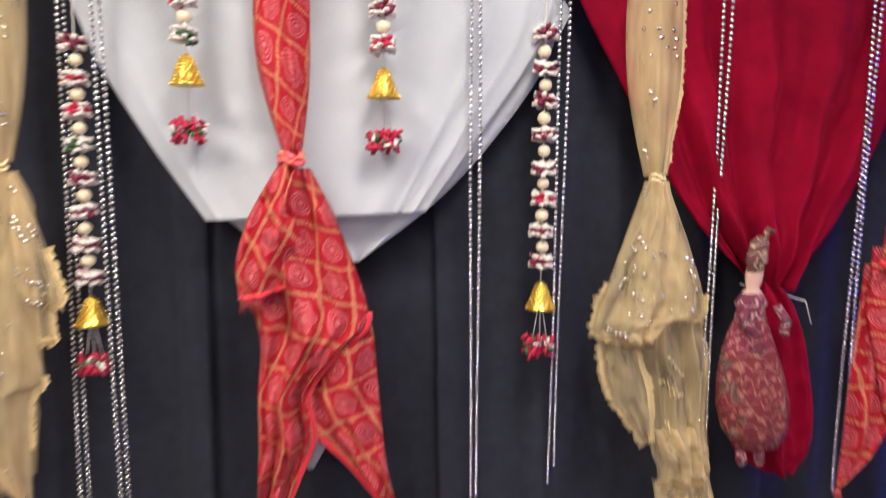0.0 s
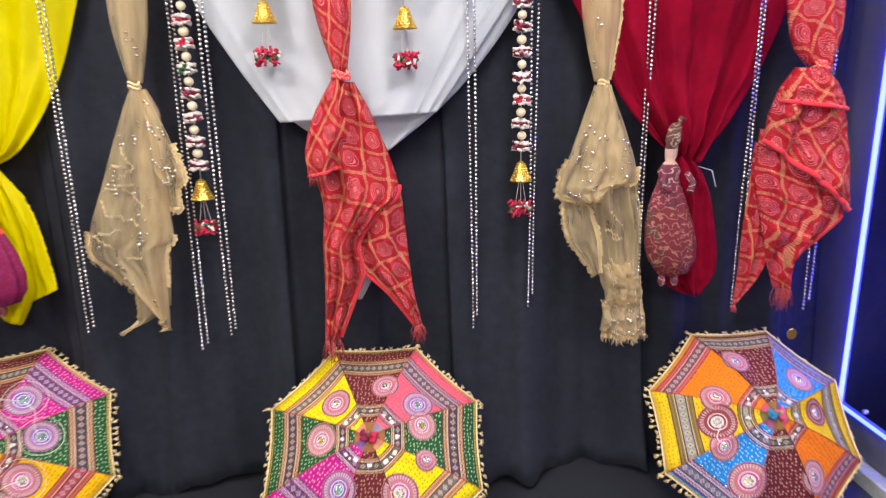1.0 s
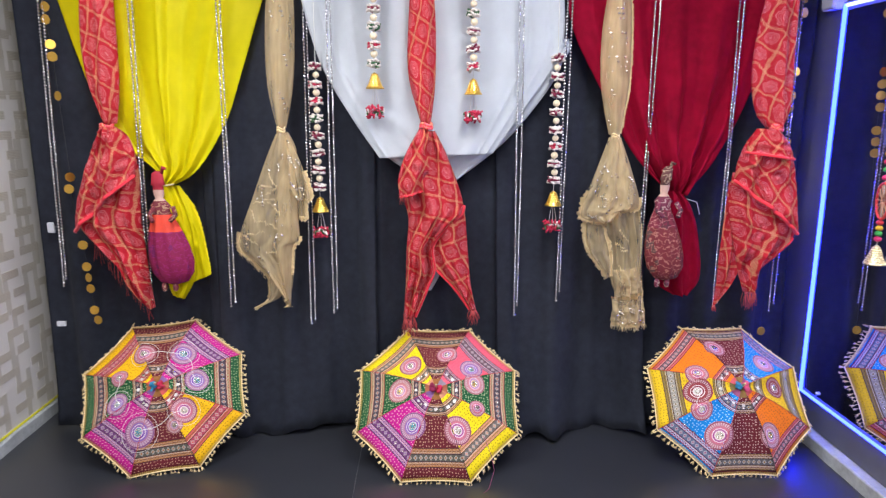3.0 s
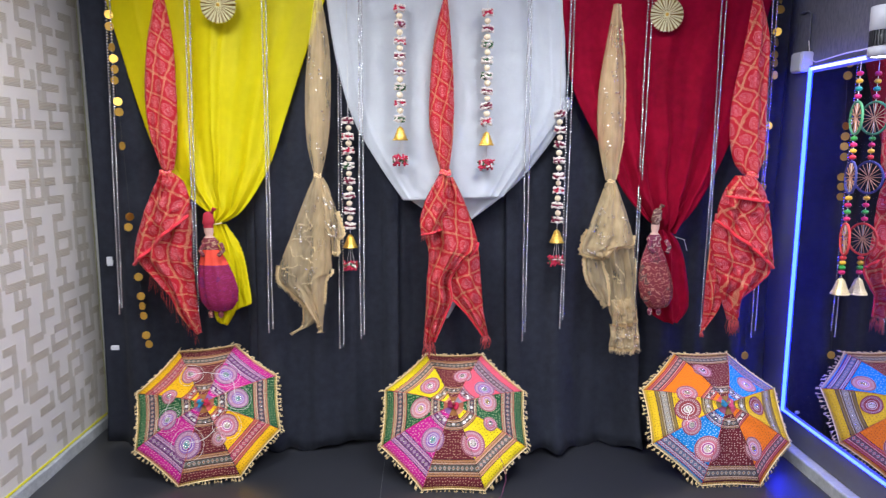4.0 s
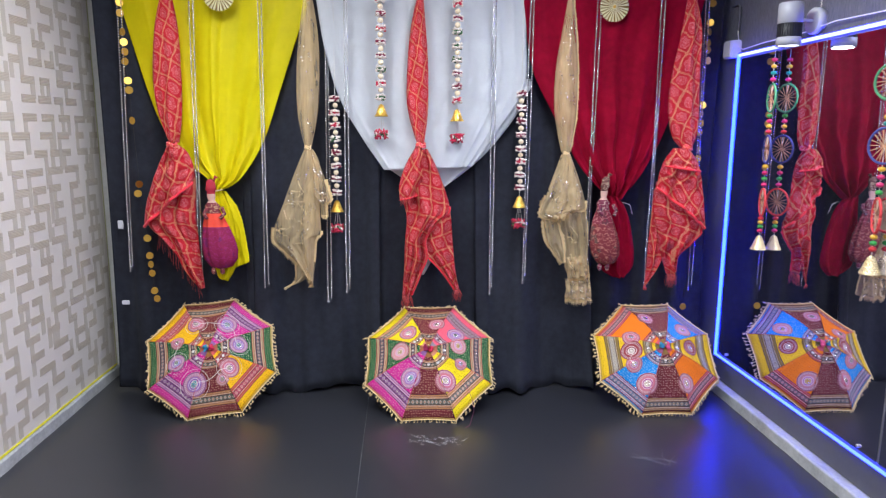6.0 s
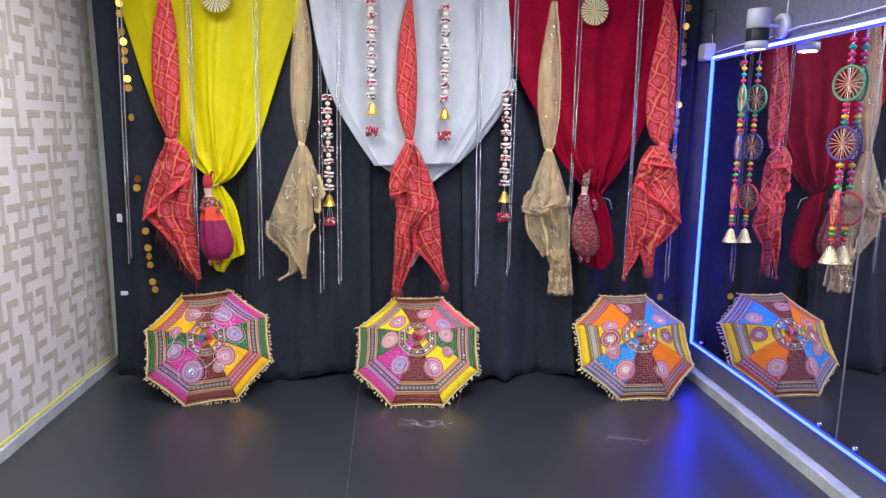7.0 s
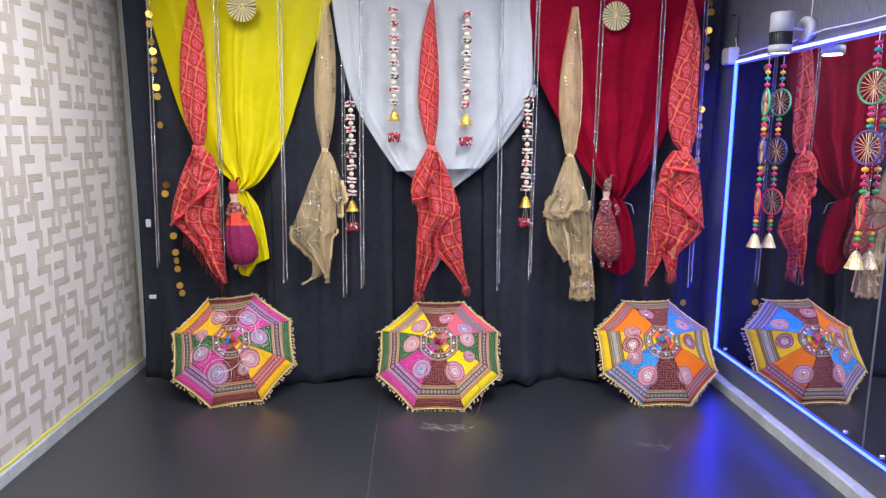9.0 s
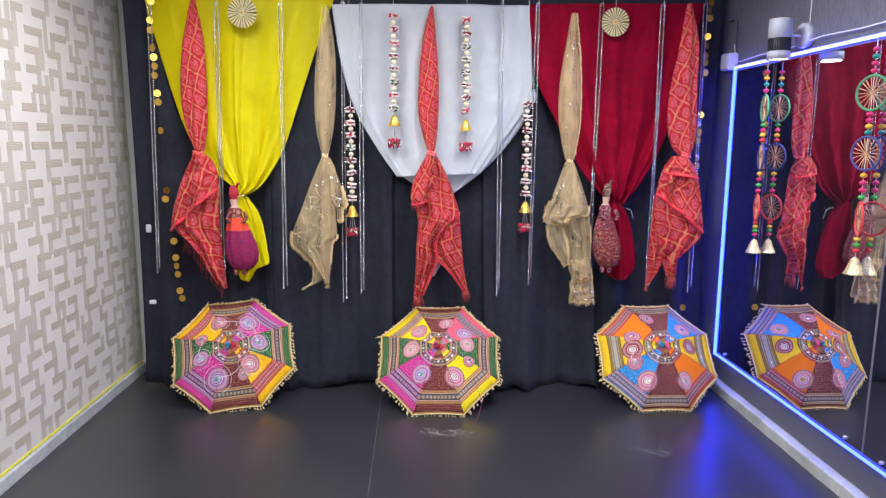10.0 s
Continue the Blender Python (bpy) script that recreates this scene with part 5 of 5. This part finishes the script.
def garland(x, y, z_top, z_low, z_bell, z_tassel, seed, count=8):
    rnd = random.Random(seed)
    ob = thing("garland", "pearl and petal garland with gold bell and red tassel", "garland", "pearl garlands", (x, y, z_top))
    part("cord", tube(bmesh.new(), [(0, 0.03, HANG - z_top), (0, 0.002, 0.06), (0, 0, 0), (0, 0, z_tassel - z_top)], 0.0015, 5), M["cord"], ob)
    step = (z_low - z_top) / (count - 1)
    for k in range(count):
        d = part("petal_disc", rnd.choice(DISC_MESHES), None, ob)
        d.location = (rnd.uniform(-0.003, 0.003), -0.002, k * step + rnd.uniform(-0.003, 0.003))
        d.rotation_euler = (rnd.uniform(-0.12, 0.12), rnd.uniform(-0.16, 0.16), rnd.uniform(0, 6.28))
        if k < count - 1:
            p = part("pearl_bead", PEARL_MESH, None, ob)
            p.location = (rnd.uniform(-0.002, 0.002), -0.002, (k + 0.5) * step)
            q = rnd.uniform(0.92, 1.05)
            p.scale = (q, q, q)
    part("bell", gold_bell(0.037, 0.070, Matrix.Translation((0, 0, z_bell - z_top))), M["gold"], ob, "gold foil bell")
    bm = bmesh.new()
    zt = z_tassel - z_top
    for s in (-1, 1):
        tube(bm, [(0.004 * s, 0, z_bell - z_top + 0.01), (0.018 * s, 0, zt + 0.02)], 0.0013, 4)
    part("tassel_cord", bm, M["cord"], ob)
    bm = bmesh.new()
    for k in range(64):
        c = Vector((rnd.uniform(-0.036, 0.036), rnd.uniform(-0.020, 0.018), zt + rnd.uniform(-0.024, 0.02)))
        made = bmesh.ops.create_cube(bm, size=1)
        bmesh.ops.transform(bm, verts=made["verts"], matrix=Matrix.Translation(c) @ pose(0, 0, 0, rnd.uniform(-50, 50), rnd.uniform(-80, 80), rnd.uniform(0, 180)) @ Matrix.Diagonal((0.021, 0.008, 0.005, 1)))
        use = 0 if abs(c.z - zt) > 0.011 else rnd.choice((0, 1, 2))
        for f in {f for v in made["verts"] for f in v.link_faces}:
            f.material_index = use
    part("tassel", bm, [M["petal_red"], M["petal_white"], M["petal_green"]], ob, "crimson, white and green petal tassel")
    return ob


for k, ((xa, za), (xb, zb), (xc, zc), (xd, zd), gy) in enumerate((
        (((-0.209, 2.359)), ((-0.214, 1.824)), ((-0.215, 1.713)), ((-0.216, 1.615)), 1.535),
        (((0.232, 2.338)), ((0.223, 1.810)), ((0.224, 1.688)), ((0.222, 1.592)), 1.535),
        (((-0.480, 1.816)), ((-0.488, 1.269)), ((-0.486, 1.151)), ((-0.492, 1.057)), 1.61),
        (((0.620, 1.850)), ((0.616, 1.294)), ((0.619, 1.175)), ((0.621, 1.080)), 1.61))):
    garland((xa + xb) / 2, gy, za, zb, zc, zd, k + 40)

# ---- strings of gold discs ----
COIN_MESH = mesh_of("gold_disc", lathe(bmesh.new(), [(0.0205, -0.0008), (0.0215, 0.0), (0.0205, 0.0008)], 22, pose(0, 0, 0, 90, 0, 0)), M["coin"], False)


def coin_string(y, spots, seed, bare=()):
    """spots: where the discs hang (x, z) from the top on; bare: those places that only the thread passes."""
    rnd = random.Random(seed)
    base = Vector((spots[0][0], y, spots[0][1] + 0.04))
    ob = thing("disc_string", "black thread with round gold foil discs along the curtain", "hanging ornament", "gold disc strings", base)
    part("thread", tube(bmesh.new(), [(0, 0.04, HANG - base.z), (0, 0, 0)] + [Vector((x, y, z)) - base for x, z in spots], 0.0012, 4), M["dark_cord"], ob)
    for k, (x, z) in enumerate(spots):
        if k in bare:
            continue
        c = part("gold_disc", COIN_MESH, None, ob)
        c.location = Vector((x, y - 0.004, z)) - base
        c.rotation_euler = (rnd.uniform(-0.12, 0.12), 0, rnd.choice((0.1, -0.15, 0.2, 0.3, -0.4, 0.7)))


coin_string(1.63, [(-1.662, 2.443), (-1.675, 2.336), (-1.676, 2.279), (-1.671, 2.176), (-1.667, 2.121), (-1.665, 2.068), (-1.669, 2.014), (-1.660, 1.908), (-1.658, 1.855), (-1.653, 1.683), (-1.640, 1.315), (-1.651, 1.260), (-1.616, 0.993), (-1.610, 0.887), (-1.607, 0.833), (-1.603, 0.779), (-1.596, 0.671), (-1.584, 0.621)], 5)
coin_string(1.60, [(1.736, 2.470), (1.730, 2.428), (1.733, 2.379), (1.726, 2.269), (1.727, 2.217), (1.722, 2.155), (1.724, 2.114), (1.729, 2.052), (1.715, 1.793), (1.712, 1.739), (1.713, 1.687), (1.708, 1.633), (1.712, 1.526), (1.709, 1.474), (1.706, 1.421), (1.696, 1.218), (1.685, 0.916), (1.679, 0.543)], 8, (15, 16))


# ---- round pleated gold ornaments ----
def pleated_round(x, z, y, r, seed):
    ob = thing("paper_rosette", "round pleated gold foil rosette hung on a thread", "ornament", "gold rosettes", (x, y, z))
    bm = bmesh.new()
    n = 76
    mid = bm.verts.new((0, -0.010, 0))
    rings = []
    for rr in (0.18, 0.55, 0.94):
        rings.append([bm.verts.new((rr * r * math.cos(2 * math.pi * k / n), -0.010 + (0.003 if k % 2 else -0.003) * rr, rr * r * math.sin(2 * math.pi * k / n))) for k in range(n)])
    rim = [bm.verts.new((r * (1.0 if k % 2 else 0.93) * math.cos(2 * math.pi * k / n), -0.008 + (0.003 if k % 2 else -0.003), r * (1.0 if k % 2 else 0.93) * math.sin(2 * math.pi * k / n))) for k in range(n)]
    rings.append(rim)
    for k in range(n):
        bm.faces.new((mid, rings[0][(k + 1) % n], rings[0][k]))
        # every third face takes the darker foil: crease shade put into the colour
        for a, b in zip(rings, rings[1:]):
            bm.faces.new((a[k], a[(k + 1) % n], b[(k + 1) % n], b[k])).material_index = int(k % 3 == 0)
    bmesh.ops.solidify(bm, geom=bm.faces[:], thickness=0.001)
    part("pleats", bm, M["rosette"], ob, smooth=False)
    part("hub", ball(bmesh.new(), (0, -0.012, 0), 0.009, 10, 6, 1.0), M["gold"], ob)
    part("thread", tube(bmesh.new(), [(0, -0.006, r * 0.97), (0, 0, r + 0.1), (0, 0.03, HANG - z)], 0.0012, 4), M["cord"], ob)


# pale foil, and a darker gold that paints the shade between pleats
M["rosette"] = [plain("champagne_foil", (0.95, 0.87, 0.58), 0.35, 0.2, 0.1, 200.0, 0.1), plain("crease_shade_gold", (0.34, 0.22, 0.06), 0.4, 0.5)]
pleated_round(-1.110, 2.375, 1.575, 0.090, 1)
pleated_round(1.133, 2.342, 1.56, 0.087, 2)


# ---- cloth puppets: plain bodies ----
def paisley(name, colour, line, second):
    n = Nodes(name)
    w = n.add("ShaderNodeTexWave", wave_type="RINGS")
    w.inputs["Scale"].default_value, w.inputs["Distortion"].default_value, w.inputs["Detail Scale"].default_value = 11.0, 12.0, 3.0
    n.put(n.coords(), w.inputs["Vector"])
    f = n.math("GREATER_THAN", w.outputs["Fac"], 0.90)
    g = n.math("GREATER_THAN", n.noise(17.0, 2), 0.60)
    col = n.mix(n.math("MULTIPLY", g, 0.6), n.mix(n.noise(40.0), shade(colour, 0.7), shade(colour, 1.25)), second)
    n.base(n.mix(n.math("MULTIPLY", f, 0.65), col, line), 0.75)
    n.bump(n.noise(90.0, 3), 0.3, 0.002)
    return n.m


def puppet(label, x, y, z_top, z_low, width, materials, seed):
    """One plain mesh: feet, gathered bag skirt, shoulders, head and turban."""
    h = z_top - z_low
    bm = bmesh.new()
    seg = 40
    profile = [(0.05, 0.03, 0), (0.62, 0.06, 0), (0.92, 0.14, 0), (1.0, 0.24, 0), (0.92, 0.36, 0), (0.74, 0.48, 0), (0.58, 0.56, 1), (0.46, 0.62, 1), (0.40, 0.66, 2), (0.48, 0.69, 2), (0.30, 0.73, 2), (0.18, 0.75, 3), (0.24, 0.78, 3), (0.26, 0.82, 3), (0.24, 0.85, 4), (0.33, 0.86, 4), (0.30, 0.89, 4), (0.26, 0.95, 4), (0.10, 0.97, 4)]
    rings = []
    for r, t, slot in profile:
        ring = []
        for k in range(seg):
            a = 2 * math.pi * k / seg
            rip = 1 + (0.10 * math.sin(9 * a + seed) + 0.05 * math.sin(17 * a)) * (1 if t < 0.6 else 0.2)
            lean = 0.02 * math.sin(4 * t + seed)
            ring.append(bm.verts.new((lean + r * width * rip * math.cos(a), r * width * 0.48 * rip * math.sin(a), h * t)))
        rings.append(ring)
    for (a, b, (_, _, slot)) in zip(rings, rings[1:], profile[1:]):
        for k in range(seg):
            bm.faces.new((a[k], a[(k + 1) % seg], b[(k + 1) % seg], b[k])).material_index = slot
    bm.faces.new(rings[0][::-1]), bm.faces.new(rings[-1])
    for s in (-0.3, 0.25):
        old = set(bm.faces)
        ball(bm, (s * width, -0.005, 0.008), 0.014, 8, 6, 1.6)
        for f in set(bm.faces) - old:
            f.material_index = 2
    for s in (-1, 1):
        old = set(bm.faces)
        tube(bm, [(s * width * 0.44, -0.01, h * 0.68), (s * width * 0.62, -0.03, h * 0.62), (s * width * 0.40, -0.05, h * 0.575)], 0.011, 7)
        for f in set(bm.faces) - old:
            f.material_index = 2
    old = set(bm.faces)
    tube(bm, [(0.0, 0, h * 0.95), (0.01, -0.005, h * 1.0), (0.022, -0.005, h * 0.985)], 0.008, 6)
    for f in set(bm.faces) - old:
        f.material_index = 4
    ob = part("puppet", bm, materials)
    ob.location = (x, y, z_low)
    return tagged(ob, label, "puppet", "cloth puppets")


M["skin"] = plain("pale_painted_wood", (0.50, 0.30, 0.24), 0.5)
px, pz = (-1.180, 1.369)
qx, qz = (-1.187, 0.805)
puppet("magenta and orange cloth string puppet on the yellow cloth", (px + qx) / 2 + 0.004, 1.525, pz, qz, 0.094,
       [paisley("magenta_cotton", (0.20, 0.0, 0.048), (0.26, 0.008, 0.11), (0.10, 0.002, 0.085)), plain("orange_red_cotton", (0.72, 0.06, 0.03), 0.8), paisley("maroon_brocade", (0.16, 0.02, 0.03), (0.50, 0.32, 0.18), (0.06, 0.01, 0.02)), M["skin"], plain("crimson_felt", (0.34, 0.012, 0.03), 0.8)], 1.3)
px, pz = (1.117, 1.390)
qx, qz = (1.114, 0.823)
puppet("maroon paisley cloth string puppet on the crimson velvet", (px + qx) / 2 - 0.002, 1.465, pz, qz, 0.085,
       [paisley("wine_paisley", (0.15, 0.012, 0.018), (0.42, 0.18, 0.13), (0.05, 0.055, 0.045)), paisley("wine_paisley_bodice", (0.17, 0.012, 0.03), (0.50, 0.22, 0.20), (0.05, 0.02, 0.02)), paisley("dark_brocade", (0.14, 0.015, 0.04), (0.55, 0.42, 0.34), (0.03, 0.02, 0.03)), M["skin"], paisley("brown_turban", (0.10, 0.03, 0.025), (0.50, 0.36, 0.24), (0.03, 0.015, 0.015))], 2.1)

# ---- hanging wheels before the mirror ----
COLOURS = dict(g=plain("green_wood", (0.04, 0.30, 0.05), 0.4), p=plain("pink_wood", (0.52, 0.014, 0.11), 0.4), y=plain("yellow_wood", (0.62, 0.36, 0.02), 0.4),
               t=plain("teal_wood", (0.01, 0.22, 0.19), 0.4), r=plain("red_wood", (0.52, 0.02, 0.03), 0.4))
RINGS = [plain("green_wound_thread", (0.07, 0.24, 0.11), 0.8), plain("blue_wound_thread", (0.05, 0.05, 0.20), 0.8), plain("red_wound_thread", (0.62, 0.05, 0.05), 0.8)]
M["tan"] = plain("tan_thread", (0.52, 0.27, 0.16), 0.8)
WOOD_BEADS = {k: mesh_of("wooden_bead", ball(bmesh.new(), (0, 0, 0), 0.0155, 10, 7, 0.72), m) for k, m in COLOURS.items()}


def wheel_hanging(x, y, heights, radius, turns, codes, seed):
    """heights: top, three wheel centres, bell mouth. codes: colours of the four runs of beads."""
    top, w1, w2, w3, bell = heights
    ob = thing("wheel_hanging", "string of coloured beads, thread wheels and brass bell", "hanging ornament", "wheel hangings", (x, y, top))
    part("cord", tube(bmesh.new(), [(0, 0, 0.01), (0, 0, bell - top + 0.05)], 0.0014, 5), M["cord"], ob)
    stops = [0.0, w1 - top, w2 - top, w3 - top, bell - top]
    for k, code in enumerate(codes):
        hi = stops[k] - (radius if k else 0.02)
        lo = stops[k + 1] + (radius if k < 3 else 0.09)
        for i, c in enumerate(code):
            b = part("wooden_bead", WOOD_BEADS[c], None, ob)
            b.location = (0, 0, hi + (lo - hi) * (i + 0.7) / (len(code) + 0.4))
    for k in range(3):
        bm = bmesh.new()
        ring = [Vector((radius * math.cos(a), 0, radius * math.sin(a))) for a in np.linspace(0, 2 * math.pi, 33)]
        tube(bm, ring, 0.0058, 7)
        wheel = part("wheel", bm, RINGS[k], ob)
        wheel.location, wheel.rotation_euler = (0, 0, stops[k + 1]), (0, 0, radians(turns[k]))
        bm = bmesh.new()
        rnd = random.Random(seed + k)
        for q in range(18):
            a = 2 * math.pi * (q + rnd.uniform(-0.15, 0.15)) / 18
            tube(bm, [(0, 0.003 * (-1) ** q, 0), (radius * math.cos(a), 0, radius * math.sin(a))], 0.0022, 4)
        ball(bm, (0, 0, 0), 0.008, 8, 5)
        part("spokes", bm, M["tan"], wheel, "tan thread spokes")
    part("bell", gold_bell(0.040, 0.080, Matrix.Translation((0, 0, bell - top))), M["brass"], ob, "pale brass bell")


wheel_hanging(1.880, 1.133, (2.056, 1.814, 1.544, 1.256, 0.992), 0.073, (76, 74, 72), ("pytp", "gpyr", "ypgp", "rygp"), 3)
wheel_hanging(1.893, 0.262, (2.064, 1.840, 1.580, 1.291, 1.040), 0.073, (-72, -76, -115), ("ptpp", "ppyt", "yppg", "ygr"), 9)

# ---- spotlight, cable box and cable on the mirror wall ----
M["lamp_paint"] = plain("pale_grey_lamp_paint", (0.36, 0.36, 0.40), 0.45, vary=0.06)
ly, lz0, lz1 = 0.851, 2.045, 2.246
lamp = thing("wall_spotlight", "white cylinder spotlight with black vented band, switched on", "wall lamp", at=(1.782, ly, lz0))
h = lz1 - lz0
part("body", lathe(bmesh.new(), [(0.050, h * 0.52), (0.056, h * 0.53), (0.056, h * 0.985), (0.053, h)], 36), M["lamp_paint"], lamp)
band = part("vented_band", lathe(bmesh.new(), [(0.050, h * 0.20), (0.050, h * 0.53)], 36), M["black_plastic"], lamp, "black vented band")
fin_mesh = mesh_of("fin", box(bmesh.new(), 0.0495, 0.0550, -0.002, 0.002, h * 0.205, h * 0.525), M["black_plastic"], False)
for k in range(30):
    part("fin", fin_mesh, None, band).rotation_euler = (0, 0, 2 * math.pi * k / 30)
part("lower_ring", lathe(bmesh.new(), [(0.045, 0.004), (0.056, 0.0), (0.056, h * 0.2), (0.050, h * 0.21)], 36), M["lamp_paint"], lamp)
part("lens", lathe(bmesh.new(), [(0.044, 0.003), (0.044, 0.008)], 30), M["lit"], lamp, "lit diffuser")
part("wall_plate", lathe(bmesh.new(), [(0.063, 0), (0.063, 0.036), (0.058, 0.042)], 36, Matrix.Translation((RIGHT - 1.782, 0.03, h * 0.62)) @ pose(0, 0, 0, 0, -90, 0)), M["white_plastic"], lamp)
part("stem", tube(bmesh.new(), [(0.06, 0, h * 0.62), (0.10, 0.015, h * 0.62), (RIGHT - 1.782 - 0.02, 0.03, h * 0.62)], 0.008, 10), M["white_plastic"], lamp)
data = bpy.data.lights.new("spot_lamp", "AREA")
data.shape, data.size, data.energy, data.color = "DISK", 0.09, 3.0, (0.95, 0.97, 1.0)
new("spot_lamp", data).matrix_basis = pose(1.782, ly, lz0 - 0.004)
part("cable", tube(bmesh.new(), [(RIGHT - 1.7826, 0.03, h * 0.75), (RIGHT - 1.7826, 0.03, h * 1.2), (RIGHT - 1.7826, 0.02, TOP - lz0)], 0.003, 6), M["cord"], lamp)

bz = 2.127
cb = thing("junction_box", "small white cable box at the mirror's corner", "junction box", at=(RIGHT - 0.03, 1.685, bz))
part("housing", box(bmesh.new(), -0.035, 0.03, -0.052, 0.052, -0.052, 0.052, 0.006), M["white_plastic"], cb, smooth=False)
part("cover", box(bmesh.new(), -0.040, -0.0352, -0.044, 0.044, -0.044, 0.044, 0.004), M["white_plastic"], cb, smooth=False)
cable = thing("cable", "thin white cable run along the top of the mirrors", "cable", at=(RIGHT, 1.62, MZ1 + 0.03))
part("run", tube(bmesh.new(), [(-0.02, 0.04, 0.12), (-0.014, 0.02, 0.02), (-0.030, -0.06, 0.0), (-0.026, -0.3, 0.012), (-0.03, -0.62, 0.008), (-0.026, -0.9, 0.03), (-0.02, -1.2, 0.022), (-0.02, -1.7, 0.03), (-0.02, -2.6, 0.024)], 0.0032, 6), M["cord"], cable)
part("riser", tube(bmesh.new(), [(-0.012, 0.05, 0.07), (-0.012, 0.05, 0.26), (-0.012, 0.08, 0.275), (-0.012, 0.14, 0.275)], 0.006, 6), M["panel"], cable, "grey conduit")

# ---- small things ----
for x, z, w, hh in ((-1.794, 1.066, 0.030, 0.050), (-1.799, 0.582, 0.044, 0.026)):
    tag = thing("clip", "small white plastic clip on the curtain", "clip", "curtain clips", (x, 1.70, z))
    part("jaw", box(bmesh.new(), -w / 2, w / 2, -0.012, 0.0, -hh / 2, hh / 2, 0.003), M["white_plastic"], tag, smooth=False)
    part("pin", tube(bmesh.new(), [(0, -0.004, -hh / 2), (0.002, 0.02, -hh / 2 - 0.004), (0, 0.04, 0)], 0.002, 5), M["aluminium"], tag)

# scuffed patches on the vinyl before the umbrellas
SCUFF = plain("scuffed_film", (0.34, 0.34, 0.35), 0.2)


def scuffs(sx, sy, reach_x, reach_y, count, ways, length, width, seed):
    rnd = random.Random(seed)
    bm = bmesh.new()
    for k in range(count):
        a = rnd.uniform(-reach_x, reach_x)
        c = Vector((sx + a, sy + rnd.uniform(-reach_y, reach_y) - 0.12 * a, 0.0008))
        way = math.radians(rnd.choice(ways) + rnd.uniform(-15, 15))
        d, e = Vector((math.cos(way), math.sin(way), 0)), Vector((-math.sin(way), math.cos(way), 0))
        reach, sway, wide = length * rnd.uniform(0.3, 1.0), rnd.uniform(0.003, 0.010), width * rnd.uniform(0.35, 1.0)
        rows = []
        for q in range(9):
            mid = c + d * reach * (q / 8 - 0.5) + e * sway * math.sin(1.1 * q + k)
            half = 0.0004 + wide * math.sin(math.pi * q / 8) * (0.7 + 0.3 * math.sin(2.3 * q + k))
            rows.append([bm.verts.new(mid - e * half), bm.verts.new(mid + Vector((0, 0, 0.0006))), bm.verts.new(mid + e * half)])
        for p, r in zip(rows, rows[1:]):
            for h in (0, 1):
                bm.faces.new((p[h], r[h], r[h + 1], p[h + 1]))
    tagged(part("floor_scuffs", bm, SCUFF), "thin pale wavy scuff marks on the floor", "scuffs", kind="stuff")


scuffs(0.085, 0.924, 0.15, 0.05, 30, (150, 165, 20, -35, 120), 0.065, 0.0045, 12)
scuffs(1.185, 0.62, 0.08, 0.08, 4, (60, 75, 140), 0.22, 0.0010, 13)
bm = tube(bmesh.new(), [(0.260, 1.16, 0.221), (0.291, 1.12, 0.150), (0.302, 1.10, 0.092), (0.280, 1.10, 0.004), (0.254, 1.07, 0.003)], 0.0013, 5)
tagged(part("loose_thread", bm, plain("plum_thread", (0.25, 0.05, 0.12), 0.8)), "loose plum thread trailing from the umbrella to the floor", "thread")
